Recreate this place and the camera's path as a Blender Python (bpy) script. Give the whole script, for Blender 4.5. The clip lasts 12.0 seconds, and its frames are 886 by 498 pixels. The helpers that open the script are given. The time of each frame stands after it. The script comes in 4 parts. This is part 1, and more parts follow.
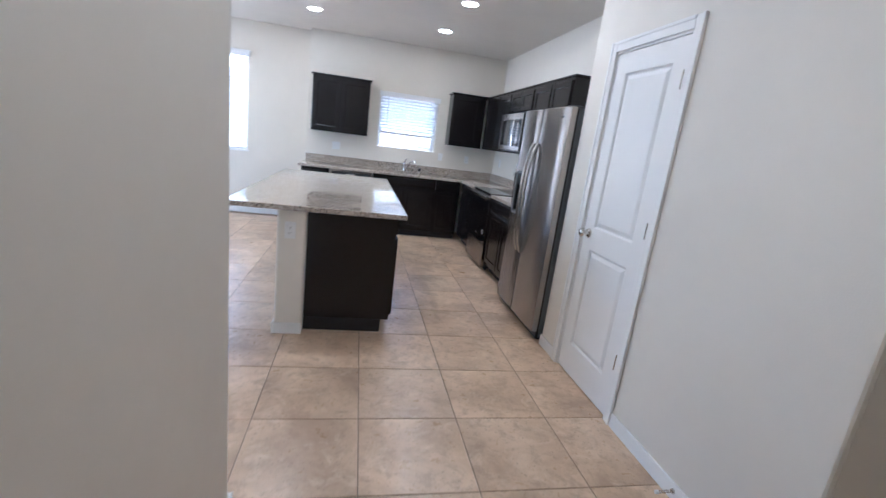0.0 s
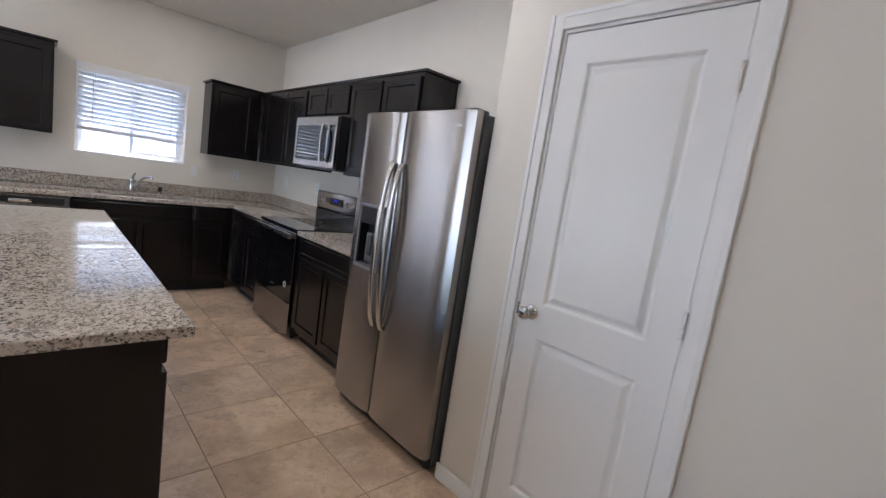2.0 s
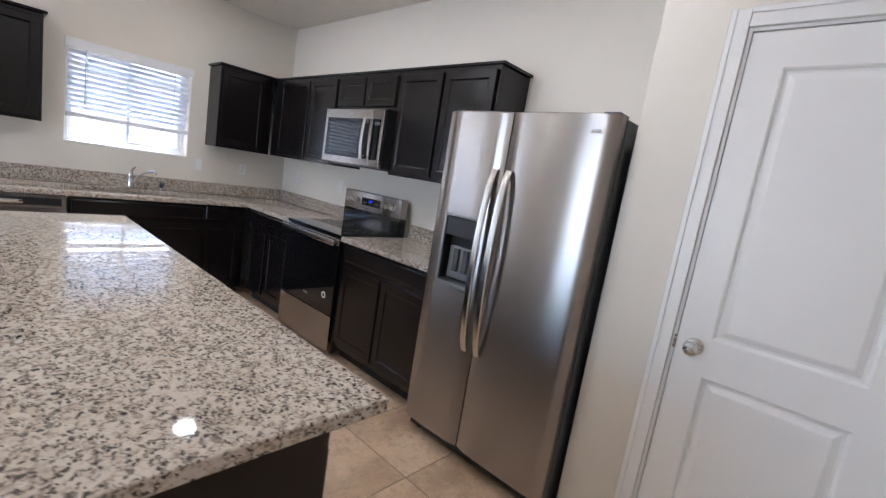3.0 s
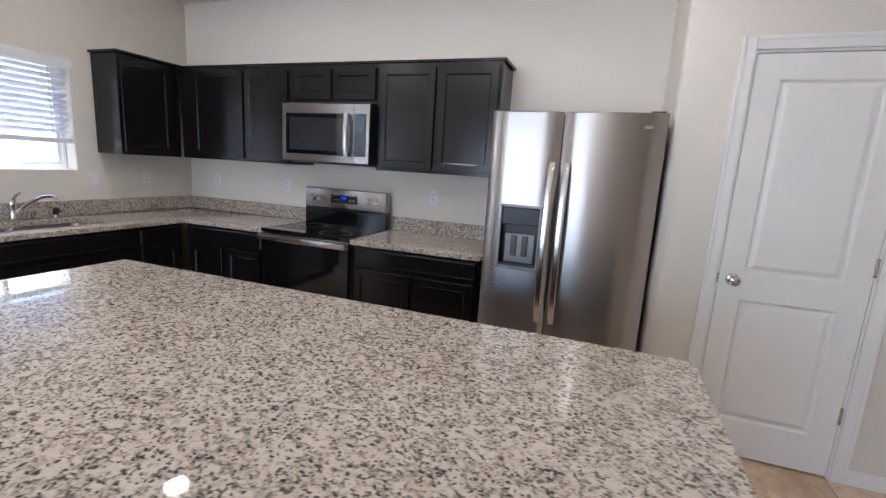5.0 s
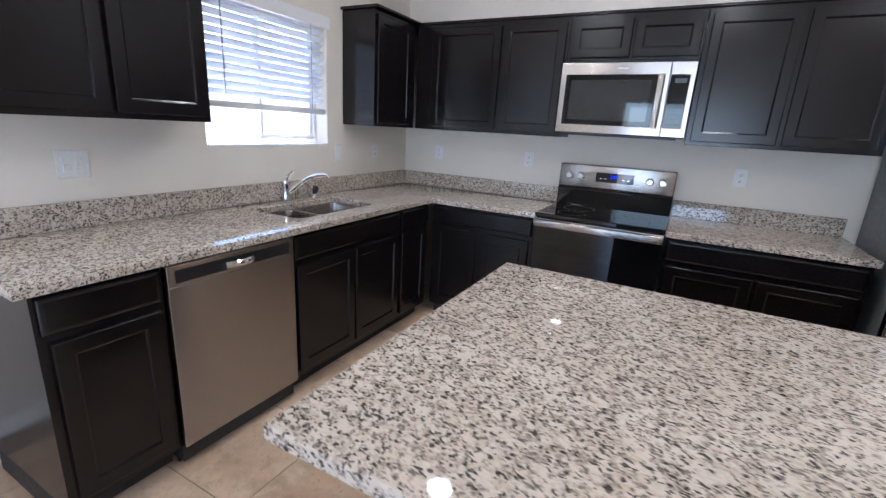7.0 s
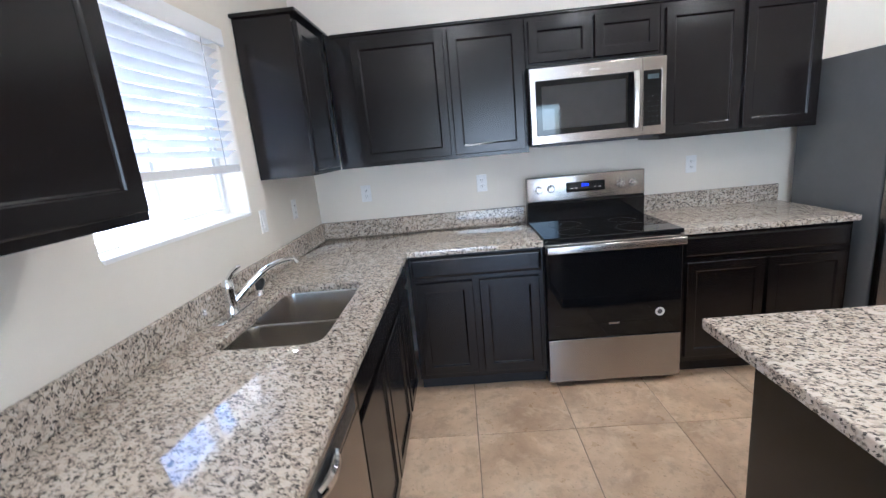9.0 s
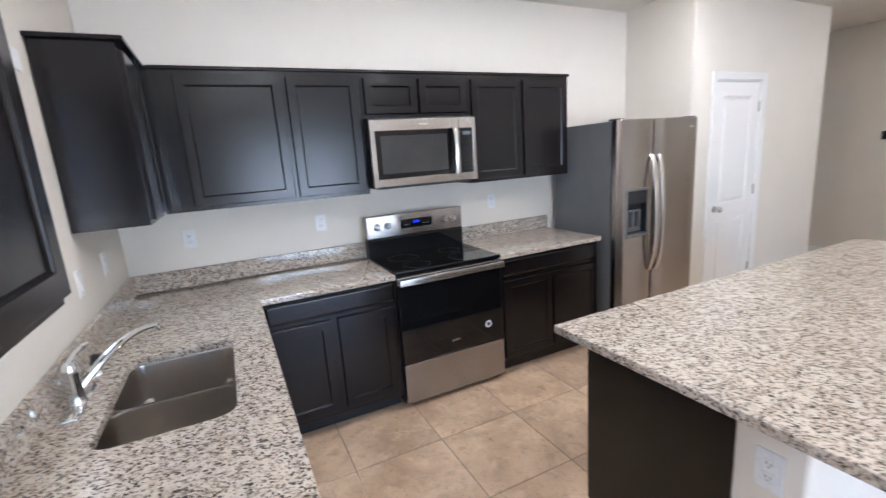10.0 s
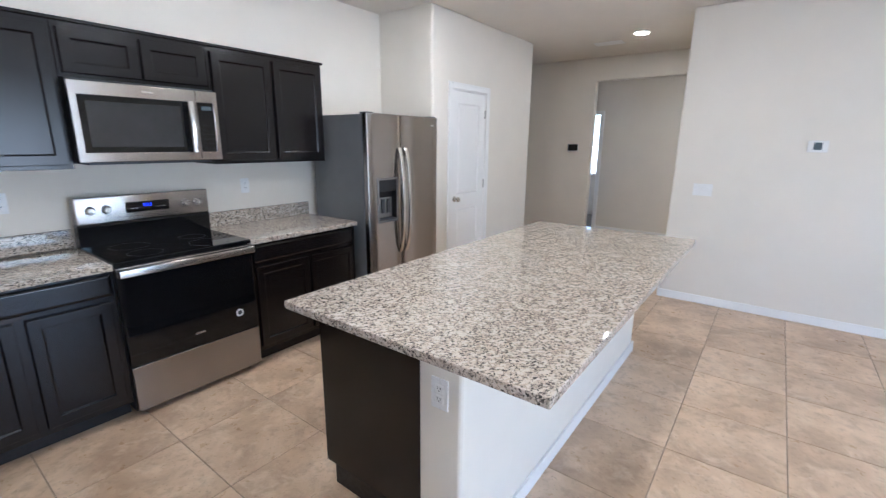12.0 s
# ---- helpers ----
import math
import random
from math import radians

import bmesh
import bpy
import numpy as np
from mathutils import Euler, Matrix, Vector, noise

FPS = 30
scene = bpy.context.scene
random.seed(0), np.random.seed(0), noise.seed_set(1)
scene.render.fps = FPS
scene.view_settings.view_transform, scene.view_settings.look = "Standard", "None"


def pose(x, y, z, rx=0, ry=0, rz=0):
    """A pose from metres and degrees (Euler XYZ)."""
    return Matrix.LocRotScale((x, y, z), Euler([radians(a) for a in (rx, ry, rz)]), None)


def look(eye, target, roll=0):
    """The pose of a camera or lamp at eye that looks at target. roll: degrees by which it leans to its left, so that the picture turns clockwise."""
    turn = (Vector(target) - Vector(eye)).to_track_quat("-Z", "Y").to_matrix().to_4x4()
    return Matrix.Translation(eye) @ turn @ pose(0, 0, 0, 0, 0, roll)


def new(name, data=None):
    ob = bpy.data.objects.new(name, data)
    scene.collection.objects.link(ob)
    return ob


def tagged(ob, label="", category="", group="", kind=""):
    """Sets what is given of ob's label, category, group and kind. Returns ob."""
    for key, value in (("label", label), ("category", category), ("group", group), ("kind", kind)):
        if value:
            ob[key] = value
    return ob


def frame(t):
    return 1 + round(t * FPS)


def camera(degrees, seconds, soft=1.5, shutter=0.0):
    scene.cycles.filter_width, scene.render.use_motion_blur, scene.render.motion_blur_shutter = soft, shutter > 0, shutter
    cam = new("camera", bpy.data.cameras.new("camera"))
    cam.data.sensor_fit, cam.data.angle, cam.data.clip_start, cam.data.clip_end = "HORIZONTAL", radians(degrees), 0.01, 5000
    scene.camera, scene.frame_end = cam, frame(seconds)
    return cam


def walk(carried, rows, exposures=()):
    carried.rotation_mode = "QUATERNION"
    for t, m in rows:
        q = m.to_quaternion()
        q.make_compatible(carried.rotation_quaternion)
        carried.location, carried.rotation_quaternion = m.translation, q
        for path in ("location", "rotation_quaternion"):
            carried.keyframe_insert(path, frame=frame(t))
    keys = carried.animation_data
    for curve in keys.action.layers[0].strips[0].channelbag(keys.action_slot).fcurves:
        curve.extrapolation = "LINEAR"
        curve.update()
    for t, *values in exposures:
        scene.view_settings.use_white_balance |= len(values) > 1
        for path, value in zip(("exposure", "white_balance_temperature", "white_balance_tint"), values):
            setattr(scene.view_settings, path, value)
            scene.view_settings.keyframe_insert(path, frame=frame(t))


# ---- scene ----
cam = camera(90.6, 12.0, soft=1.3, shutter=0.25)
PATH = [
    (0, (0.088, 0.5, 1.419), (0.496, 2.402, 0.951), 7.2),
    (0.5, (0.19, 0.95, 1.457), (0.834, 2.796, 1.034), 1.4),
    (1, (0.228, 1.325, 1.468), (0.935, 3.146, 1.046), 2.2),
    (1.5, (0.161, 1.711, 1.457), (1.313, 3.321, 1.168), 5.0),
    (2, (0.099, 2.061, 1.41), (1.46, 3.501, 1.139), 8.6),
    (2.5, (0.012, 2.452, 1.42), (1.39, 3.871, 1.128), 8.2),
    (3, (-0.203, 2.743, 1.409), (1.271, 4.06, 1.109), 9.2),
    (3.2, (-0.297, 2.815, 1.419), (1.21, 4.096, 1.123), 7.8),
    (4.8, (-0.921, 3.609, 1.423), (0.898, 4.352, 1.059), 2.4),
    (5, (-0.987, 3.72, 1.44), (0.865, 4.38, 1.077), 3.5),
    (5.5, (-1.045, 4.062, 1.383), (0.793, 4.725, 0.957), 4.0),
    (6, (-1.126, 4.506, 1.376), (0.542, 5.5, 0.896), 2.2),
    (6.5, (-1.167, 4.947, 1.416), (0.521, 5.896, 0.916), 2.2),
    (6.7, (-1.162, 5.095, 1.411), (0.522, 6.04, 0.889), 2.9),
    (8.5, (-0.912, 6.266, 1.435), (1.01, 6.548, 0.958), -1.8),
    (9, (-0.792, 6.535, 1.477), (1.152, 6.635, 1.023), -5.5),
    (9.5, (-0.784, 6.81, 1.57), (1.164, 6.538, 1.21), -8.0),
    (10, (-0.855, 6.948, 1.601), (0.907, 6.099, 1.188), -4.0),
    (10.5, (-0.944, 6.96, 1.62), (0.635, 5.809, 1.195), 0.3),
    (11, (-1.066, 6.91, 1.61), (0.417, 5.644, 1.168), 2.4),
    (11.5, (-1.12, 6.877, 1.595), (0.257, 5.495, 1.156), 2.5),
    (12, (-1.102, 6.827, 1.553), (0.063, 5.272, 1.08), 0.5),
]
EXPOSURES = [(0, 2.69, 4750, 10), (0.5, 2.24, 4750, 11), (1, 1.98, 4800, 10), (1.5, 2.06, 5150, 12), (2, 2.21, 5200, 12), (2.5, 2.27, 5200, 12), (3, 2.46, 5200, 12), (5, 2.38, 5250, 13), (6, 2.50, 5150, 12), (6.5, 2.49, 5050, 12), (8.5, 2.94, 5010, 10), (9, 2.97, 5050, 9), (9.5, 2.97, 5050, 10), (10, 3.07, 5100, 11), (10.5, 3.13, 5050, 11), (11, 3.12, 4950, 10), (11.5, 2.81, 5040, 10), (12, 2.79, 4980, 9)]
walk(cam, [(t, look(eye, target, roll)) for t, eye, target, roll in PATH], EXPOSURES)

# ---- light ----
SUN_EL, SUN_AZ = 70.0, 20.0
world = bpy.data.worlds.new("world")
scene.world = world
world.use_nodes = True
wn = world.node_tree
sky = wn.nodes.new("ShaderNodeTexSky")
sky.sky_type, sky.sun_disc = "NISHITA", False
sky.sun_elevation, sky.sun_rotation = radians(SUN_EL), radians(SUN_AZ)
wn.links.new(sky.outputs[0], wn.nodes["Background"].inputs[0])
wn.nodes["Background"].inputs[1].default_value = 0.15

sun = new("sun", bpy.data.lights.new("sun", "SUN"))
sun.data.energy, sun.data.angle, sun.data.color = 5.0, radians(0.5), (1.0, 0.95, 0.88)
_az, _el = radians(SUN_AZ), radians(SUN_EL)
SUN_FROM = Vector((math.sin(_az) * math.cos(_el), math.cos(_az) * math.cos(_el), math.sin(_el)))
sun.matrix_world = look(SUN_FROM * 30, (0, 0, 0))


def window_lamp(name, eye, target, w, h, power, color):
    ob = new(name, bpy.data.lights.new(name, "AREA"))
    ob.data.shape, ob.data.size, ob.data.size_y = "RECTANGLE", w, h
    ob.data.energy, ob.data.color = power, color
    ob.matrix_world = look(eye, target)
    return ob


DAY = (0.77, 0.885, 1.0)
window_lamp("daylight_patio_door", (-5.06, 5.45, 1.05), (0, 5.45, 1.05), 2.0, 1.95, 7.5, DAY)
window_lamp("daylight_bedroom_window", (2.35, -3.05, 1.55), (2.0, 0, 1.2), 1.15, 1.2, 2.5, DAY)


# ---- materials ----
def ramp(nt, fac, stops):
    node = nt.nodes.new("ShaderNodeValToRGB")
    els = node.color_ramp.elements
    while len(els) < len(stops):
        els.new(0.5)
    for e, (p, c) in zip(els, stops):
        e.position, e.color = p, (*c, 1)
    nt.links.new(fac, node.inputs[0])
    return node.outputs[0]


def tex(nt, kind, scale, vec, **props):
    node = nt.nodes.new(kind)
    node.inputs["Scale"].default_value = scale
    for k, v in props.items():
        node.inputs[k].default_value = v
    nt.links.new(vec, node.inputs["Vector"])
    return node


def mapped(nt, scale=(1, 1, 1), rot=(0, 0, 0)):
    geo = nt.nodes.new("ShaderNodeNewGeometry")
    m = nt.nodes.new("ShaderNodeMapping")
    m.inputs["Scale"].default_value, m.inputs["Rotation"].default_value = scale, rot
    nt.links.new(geo.outputs["Position"], m.inputs["Vector"])
    return m.outputs[0]


def mix(nt, fac, a, b, mode="MIX"):
    node = nt.nodes.new("ShaderNodeMix")
    node.data_type, node.blend_type = "RGBA", mode
    for sock, v in ((node.inputs[0], fac), (node.inputs[6], a), (node.inputs[7], b)):
        if isinstance(v, bpy.types.NodeSocket):
            nt.links.new(v, sock)
        elif isinstance(v, (int, float)):
            sock.default_value = v
        else:
            sock.default_value = (*v, 1)
    return node.outputs[2]


def bump(nt, height, strength, distance):
    node = nt.nodes.new("ShaderNodeBump")
    node.inputs["Strength"].default_value, node.inputs["Distance"].default_value = strength, distance
    nt.links.new(height, node.inputs["Height"])
    return node.outputs[0]


def material(name, color, rough=0.5, metal=0.0, vary=0.06, scale=6.0, grain=0.0, grain_scale=200.0, rough_vary=0.06, stretch=(1, 1, 1), coat=0.0, ior=1.5):
    """A surface with cloudy colour and gloss variation and a fine relief."""
    mat = bpy.data.materials.new(name)
    mat.use_nodes = True
    nt = mat.node_tree
    b = nt.nodes["Principled BSDF"]
    b.inputs["Metallic"].default_value, b.inputs["IOR"].default_value = metal, ior
    b.inputs["Coat Weight"].default_value = coat
    b.inputs["Coat Roughness"].default_value = 0.15
    v = mapped(nt, stretch)
    n = tex(nt, "ShaderNodeTexNoise", scale, v, Detail=5.0, Roughness=0.6)
    lo, hi = [max(0.0, c * (1 - vary)) for c in color], [min(1.0, c * (1 + vary)) for c in color]
    nt.links.new(ramp(nt, n.outputs[0], [(0.3, lo), (0.7, hi)]), b.inputs["Base Color"])
    n2 = tex(nt, "ShaderNodeTexNoise", scale * 7, v, Detail=1.0)
    r = ramp(nt, n2.outputs[0], [(0.3, [max(0.02, rough - rough_vary)] * 3), (0.7, [min(1, rough + rough_vary)] * 3)])
    nt.links.new(r, b.inputs["Roughness"])
    if grain:
        g = tex(nt, "ShaderNodeTexNoise", grain_scale, v, Detail=3.0)
        nt.links.new(bump(nt, g.outputs[0], grain, 0.002), b.inputs["Normal"])
    return mat


def granite_material():
    mat = bpy.data.materials.new("speckled_granite")
    mat.use_nodes = True
    nt = mat.node_tree
    b = nt.nodes["Principled BSDF"]
    v = mapped(nt, (1.0, 1.0, 1.0), (0, 0, 0.5))
    warp = tex(nt, "ShaderNodeTexNoise", 90, v, Detail=3.0)
    add = nt.nodes.new("ShaderNodeVectorMath")
    add.operation = "MULTIPLY_ADD"
    nt.links.new(warp.outputs[1], add.inputs[0])
    add.inputs[1].default_value = (0.014, 0.014, 0.014)
    nt.links.new(v, add.inputs[2])
    m2 = nt.nodes.new("ShaderNodeMapping")
    m2.inputs["Scale"].default_value = (1.0, 0.7, 1.0)
    nt.links.new(add.outputs[0], m2.inputs[0])

    def grains(scale, channel, stops):
        vor = tex(nt, "ShaderNodeTexVoronoi", scale, m2.outputs[0])
        sep = nt.nodes.new("ShaderNodeSeparateColor")
        nt.links.new(vor.outputs["Color"], sep.inputs[0])
        return ramp(nt, sep.outputs[channel], stops)
    base = grains(195, 0, [(0.0, (0.60, 0.53, 0.453)), (0.40, (0.53, 0.463, 0.393)), (0.55, (0.40, 0.35, 0.302)), (0.74, (0.245, 0.218, 0.194)), (0.86, (0.15, 0.134, 0.122)), (0.92, (0.58, 0.513, 0.44))])
    big = tex(nt, "ShaderNodeTexNoise", 7, v, Detail=4.0)
    base = mix(nt, 0.5, base, ramp(nt, big.outputs[0], [(0.35, (0.746, 0.672, 0.584)), (0.65, (1.0, 0.95, 0.87))]), "MULTIPLY")
    cream = grains(75, 2, [(0.60, (0, 0, 0)), (0.66, (0.8,) * 3)])
    base = mix(nt, cream, base, (0.60, 0.533, 0.455))
    spots = grains(190, 1, [(0.81, (0, 0, 0)), (0.88, (0.9,) * 3)])
    base = mix(nt, spots, base, (0.03, 0.027, 0.026))
    nt.links.new(base, b.inputs["Base Color"])
    fine = tex(nt, "ShaderNodeTexNoise", 300, v, Detail=2.0)
    nt.links.new(ramp(nt, fine.outputs[0], [(0.3, (0.025,) * 3), (0.7, (0.055,) * 3)]), b.inputs["Roughness"])
    b.inputs["IOR"].default_value = 1.6
    return mat


def tile_material():
    mat = bpy.data.materials.new("beige_ceramic_tile")
    mat.use_nodes = True
    nt = mat.node_tree
    b = nt.nodes["Principled BSDF"]
    info = nt.nodes.new("ShaderNodeObjectInfo")
    v0 = mapped(nt)
    add = nt.nodes.new("ShaderNodeVectorMath")
    add.operation = "ADD"
    shift = nt.nodes.new("ShaderNodeMath")
    shift.operation = "MULTIPLY"
    nt.links.new(info.outputs["Random"], shift.inputs[0])
    shift.inputs[1].default_value = 40.0
    nt.links.new(v0, add.inputs[0])
    nt.links.new(shift.outputs[0], add.inputs[1])
    v = add.outputs[0]
    a = tex(nt, "ShaderNodeTexNoise", 2.6, v, Detail=6.0, Roughness=0.6, Distortion=0.3)
    col = ramp(nt, a.outputs[0], [(0.32, (0.43, 0.298, 0.19)), (0.5, (0.62, 0.448, 0.297)), (0.66, (0.76, 0.575, 0.40))])
    f = tex(nt, "ShaderNodeTexNoise", 13.0, v, Detail=6.0, Roughness=0.68, Distortion=0.25)
    col = mix(nt, ramp(nt, f.outputs[0], [(0.50, (0, 0, 0)), (0.66, (0.6,) * 3)]), col, (0.40, 0.275, 0.178))
    pale = tex(nt, "ShaderNodeTexNoise", 6.5, v, Detail=5.0, Roughness=0.62, Distortion=0.5)
    col = mix(nt, ramp(nt, pale.outputs[0], [(0.53, (0, 0, 0)), (0.68, (0.55,) * 3)]), col, (0.80, 0.64, 0.47))
    pit = tex(nt, "ShaderNodeTexNoise", 55.0, v, Detail=3.0, Roughness=0.6)
    col = mix(nt, ramp(nt, pit.outputs[0], [(0.62, (0, 0, 0)), (0.70, (0.5,) * 3)]), col, (0.30, 0.21, 0.14))
    tint = ramp(nt, info.outputs["Random"], [(0.0, (0.93, 0.93, 0.93)), (1.0, (1.0, 0.99, 0.97))])
    col = mix(nt, 1.0, col, tint, "MULTIPLY")
    nt.links.new(col, b.inputs["Base Color"])
    nt.links.new(ramp(nt, f.outputs[0], [(0.3, (0.25,) * 3), (0.7, (0.40,) * 3)]), b.inputs["Roughness"])
    b.inputs["IOR"].default_value = 1.62
    return mat


def steel_material(name, color, rough, axis, streak):
    """Brushed steel: fine lines along one way, gloss drawn out across it."""
    mat = bpy.data.materials.new(name)
    mat.use_nodes = True
    nt = mat.node_tree
    b = nt.nodes["Principled BSDF"]
    b.inputs["Metallic"].default_value = 1.0
    b.inputs["Anisotropic"].default_value = 0.92
    b.inputs["Anisotropic Rotation"].default_value = 0.25
    tang = nt.nodes.new("ShaderNodeTangent")
    tang.direction_type, tang.axis = "RADIAL", axis
    nt.links.new(tang.outputs[0], b.inputs["Tangent"])
    lines = tex(nt, "ShaderNodeTexNoise", 6.0, mapped(nt, streak), Detail=3.0)
    cloud = tex(nt, "ShaderNodeTexNoise", 1.6, mapped(nt), Detail=2.0)
    tone = ramp(nt, lines.outputs[0], [(0.3, [c * 0.985 for c in color]), (0.7, [c * 1.015 for c in color])])
    tone = mix(nt, 0.5, tone, ramp(nt, cloud.outputs[0], [(0.35, (0.94,) * 3), (0.65, (1.0,) * 3)]), "MULTIPLY")
    nt.links.new(tone, b.inputs["Base Color"])
    nt.links.new(ramp(nt, lines.outputs[0], [(0.3, (rough - 0.006,) * 3), (0.7, (rough + 0.006,) * 3)]), b.inputs["Roughness"])
    return mat


def glow_material(name, color, strength):
    mat = bpy.data.materials.new(name)
    mat.use_nodes = True
    b = mat.node_tree.nodes["Principled BSDF"]
    b.inputs["Base Color"].default_value = (*color, 1)
    b.inputs["Emission Color"].default_value = (*color, 1)
    b.inputs["Emission Strength"].default_value = strength
    return mat


def glass_material(name, color=(1, 1, 1), rough=0.0):
    mat = bpy.data.materials.new(name)
    mat.use_nodes = True
    b = mat.node_tree.nodes["Principled BSDF"]
    b.inputs["Base Color"].default_value = (*color, 1)
    b.inputs["Transmission Weight"].default_value = 1.0
    b.inputs["Roughness"].default_value, b.inputs["IOR"].default_value = rough, 1.45
    return mat


WALL = material("warm_white_wall_paint", (0.755, 0.705, 0.62), 0.6, vary=0.02, scale=2.5, grain=0.25, grain_scale=140)
CEIL = material("ceiling_paint", (0.74, 0.69, 0.61), 0.8, vary=0.02, scale=2.5, grain=0.35, grain_scale=110)
TRIM = material("white_semigloss_paint", (0.83, 0.815, 0.79), 0.38, vary=0.01, scale=3)
VINYL = material("white_vinyl", (0.82, 0.82, 0.83), 0.35, vary=0.01, scale=8)
SLAT = material("white_blind_slat", (0.80, 0.80, 0.80), 0.45, vary=0.02, scale=12)
_nt = SLAT.node_tree
_tr, _mx = _nt.nodes.new("ShaderNodeBsdfTranslucent"), _nt.nodes.new("ShaderNodeMixShader")
_tr.inputs[0].default_value, _mx.inputs[0].default_value = (0.94, 0.95, 0.96, 1), 0.62
_nt.links.new(_nt.nodes["Principled BSDF"].outputs[0], _mx.inputs[1])
_nt.links.new(_tr.outputs[0], _mx.inputs[2])
_nt.links.new(_mx.outputs[0], _nt.nodes["Material Output"].inputs[0])
CORD = material("grey_blind_cord", (0.34, 0.35, 0.37), 0.7, vary=0.1, scale=40)
ESPRESSO = material("espresso_stained_wood", (0.0075, 0.0058, 0.0058), 0.22, vary=0.18, scale=1.3, stretch=(1, 1, 0.45), rough_vary=0.012, ior=1.42)
KICK = material("dark_toe_kick_board", (0.012, 0.01, 0.01), 0.6, vary=0.2, scale=8)
GRANITE = granite_material()
TILE = tile_material()
GROUT = material("brown_grey_grout", (0.25, 0.19, 0.14), 0.9, vary=0.15, scale=20, grain=0.3, grain_scale=300)
STEEL = steel_material("brushed_stainless_steel", (0.405, 0.378, 0.356), 0.265, "Z", (0.3, 0.3, 150))
STEEL_SIDE = material("grey_painted_fridge_side", (0.13, 0.135, 0.14), 0.42, 0.0, 0.06, 6, 0.1, 300)
SINK_STEEL = material("satin_sink_steel", (0.46, 0.425, 0.385), 0.24, 1.0, 0.04, 5, rough_vary=0.006)
CHROME = material("chrome", (0.82, 0.83, 0.84), 0.07, 1.0, 0.02, 10)
HANDLE = material("satin_bright_steel", (0.66, 0.64, 0.61), 0.22, 1.0, 0.03, 10, rough_vary=0.01)
NICKEL = material("satin_nickel", (0.58, 0.55, 0.51), 0.25, 1.0, 0.05, 20)
ROUGH_NICKEL = material("bead_blasted_nickel", (0.30, 0.29, 0.285), 0.5, 1.0, 0.05, 20)
RING_GREY = material("printed_burner_grey", (0.013, 0.013, 0.014), 0.3, vary=0.1, scale=15)
BLACK_GLASS = material("black_glass", (0.006, 0.006, 0.007), 0.035, vary=0.1, scale=5, rough_vary=0.01)
BLACK = material("black_plastic", (0.012, 0.012, 0.013), 0.4, vary=0.15, scale=15)
DARK_GREY = material("dark_grey_plastic", (0.06, 0.062, 0.066), 0.35, vary=0.1, scale=15)
OVEN_GLASS = material("dark_microwave_window", (0.03, 0.031, 0.033), 0.03, vary=0.1, scale=9, rough_vary=0.008, ior=1.65)
PLATE = material("white_plastic", (0.80, 0.795, 0.78), 0.3, vary=0.01, scale=12)
GLASS = glass_material("window_glass")
LENS = glow_material("lit_lamp_lens", (1.0, 0.87, 0.71), 32.0)
BLUE_LED = glow_material("blue_display_digits", (0.02, 0.07, 1.0), 0.28)
SCREEN = material("grey_lcd", (0.08, 0.1, 0.11), 0.2, vary=0.1, scale=30)
STUCCO = material("pale_stucco", (0.55, 0.56, 0.57), 0.9, vary=0.06, scale=3, grain=0.4, grain_scale=60)
ROOF_TILE = material("pale_concrete_roof", (0.7, 0.66, 0.62), 0.85, vary=0.2, scale=4, grain=0.4, grain_scale=30)
BLOCK = material("tan_concrete_block", (0.78, 0.75, 0.70), 0.9, vary=0.1, scale=5, grain=0.5, grain_scale=60)
SAND = material("desert_gravel", (0.60, 0.54, 0.47), 0.95, vary=0.2, scale=8, grain=0.6, grain_scale=50)
CARPET = material("grey_beige_carpet", (0.3, 0.27, 0.24), 1.0, vary=0.15, scale=40, grain=0.6, grain_scale=400)


# ---- mesh helpers ----
def box(bm, x0, x1, y0, y1, z0, z1, r=0.0, seg=2, m=None):
    vs = [bm.verts.new(Vector((x, y, z)) if m is None else m @ Vector((x, y, z))) for x in (x0, x1) for y in (y0, y1) for z in (z0, z1)]
    fs = [bm.faces.new([vs[i] for i in q]) for q in ((0, 1, 3, 2), (4, 6, 7, 5), (0, 4, 5, 1), (2, 3, 7, 6), (0, 2, 6, 4), (1, 5, 7, 3))]
    bmesh.ops.recalc_face_normals(bm, faces=fs)
    if r:
        es = {e for f in fs for e in f.edges}
        bmesh.ops.bevel(bm, geom=list(es), offset=r, segments=seg, affect="EDGES", profile=0.5)
    return bm


def cyl(bm, centre, axis, r0, r1, length, seg=24, caps=True):
    turn = Vector((0, 0, 1)).rotation_difference(Vector(axis)).to_matrix().to_4x4()
    m = Matrix.Translation(centre) @ turn @ Matrix.Translation((0, 0, length / 2))
    bmesh.ops.create_cone(bm, cap_ends=caps, segments=seg, radius1=r0, radius2=r1, depth=length, matrix=m)
    return bm


def lathe(bm, centre, axis, profile, seg=24):
    """profile: (radius, distance along the axis)."""
    turn = Matrix.Translation(centre) @ Vector((0, 0, 1)).rotation_difference(Vector(axis)).to_matrix().to_4x4()
    prev = None
    for r, d in profile:
        ring = [bm.verts.new(turn @ Vector((r * math.cos(a), r * math.sin(a), d))) for a in (2 * math.pi * i / seg for i in range(seg))]
        if prev:
            for i in range(seg):
                bm.faces.new((prev[i], prev[(i + 1) % seg], ring[(i + 1) % seg], ring[i]))
        else:
            bm.faces.new(ring[::-1])
        prev = ring
    bm.faces.new(prev)
    return bm


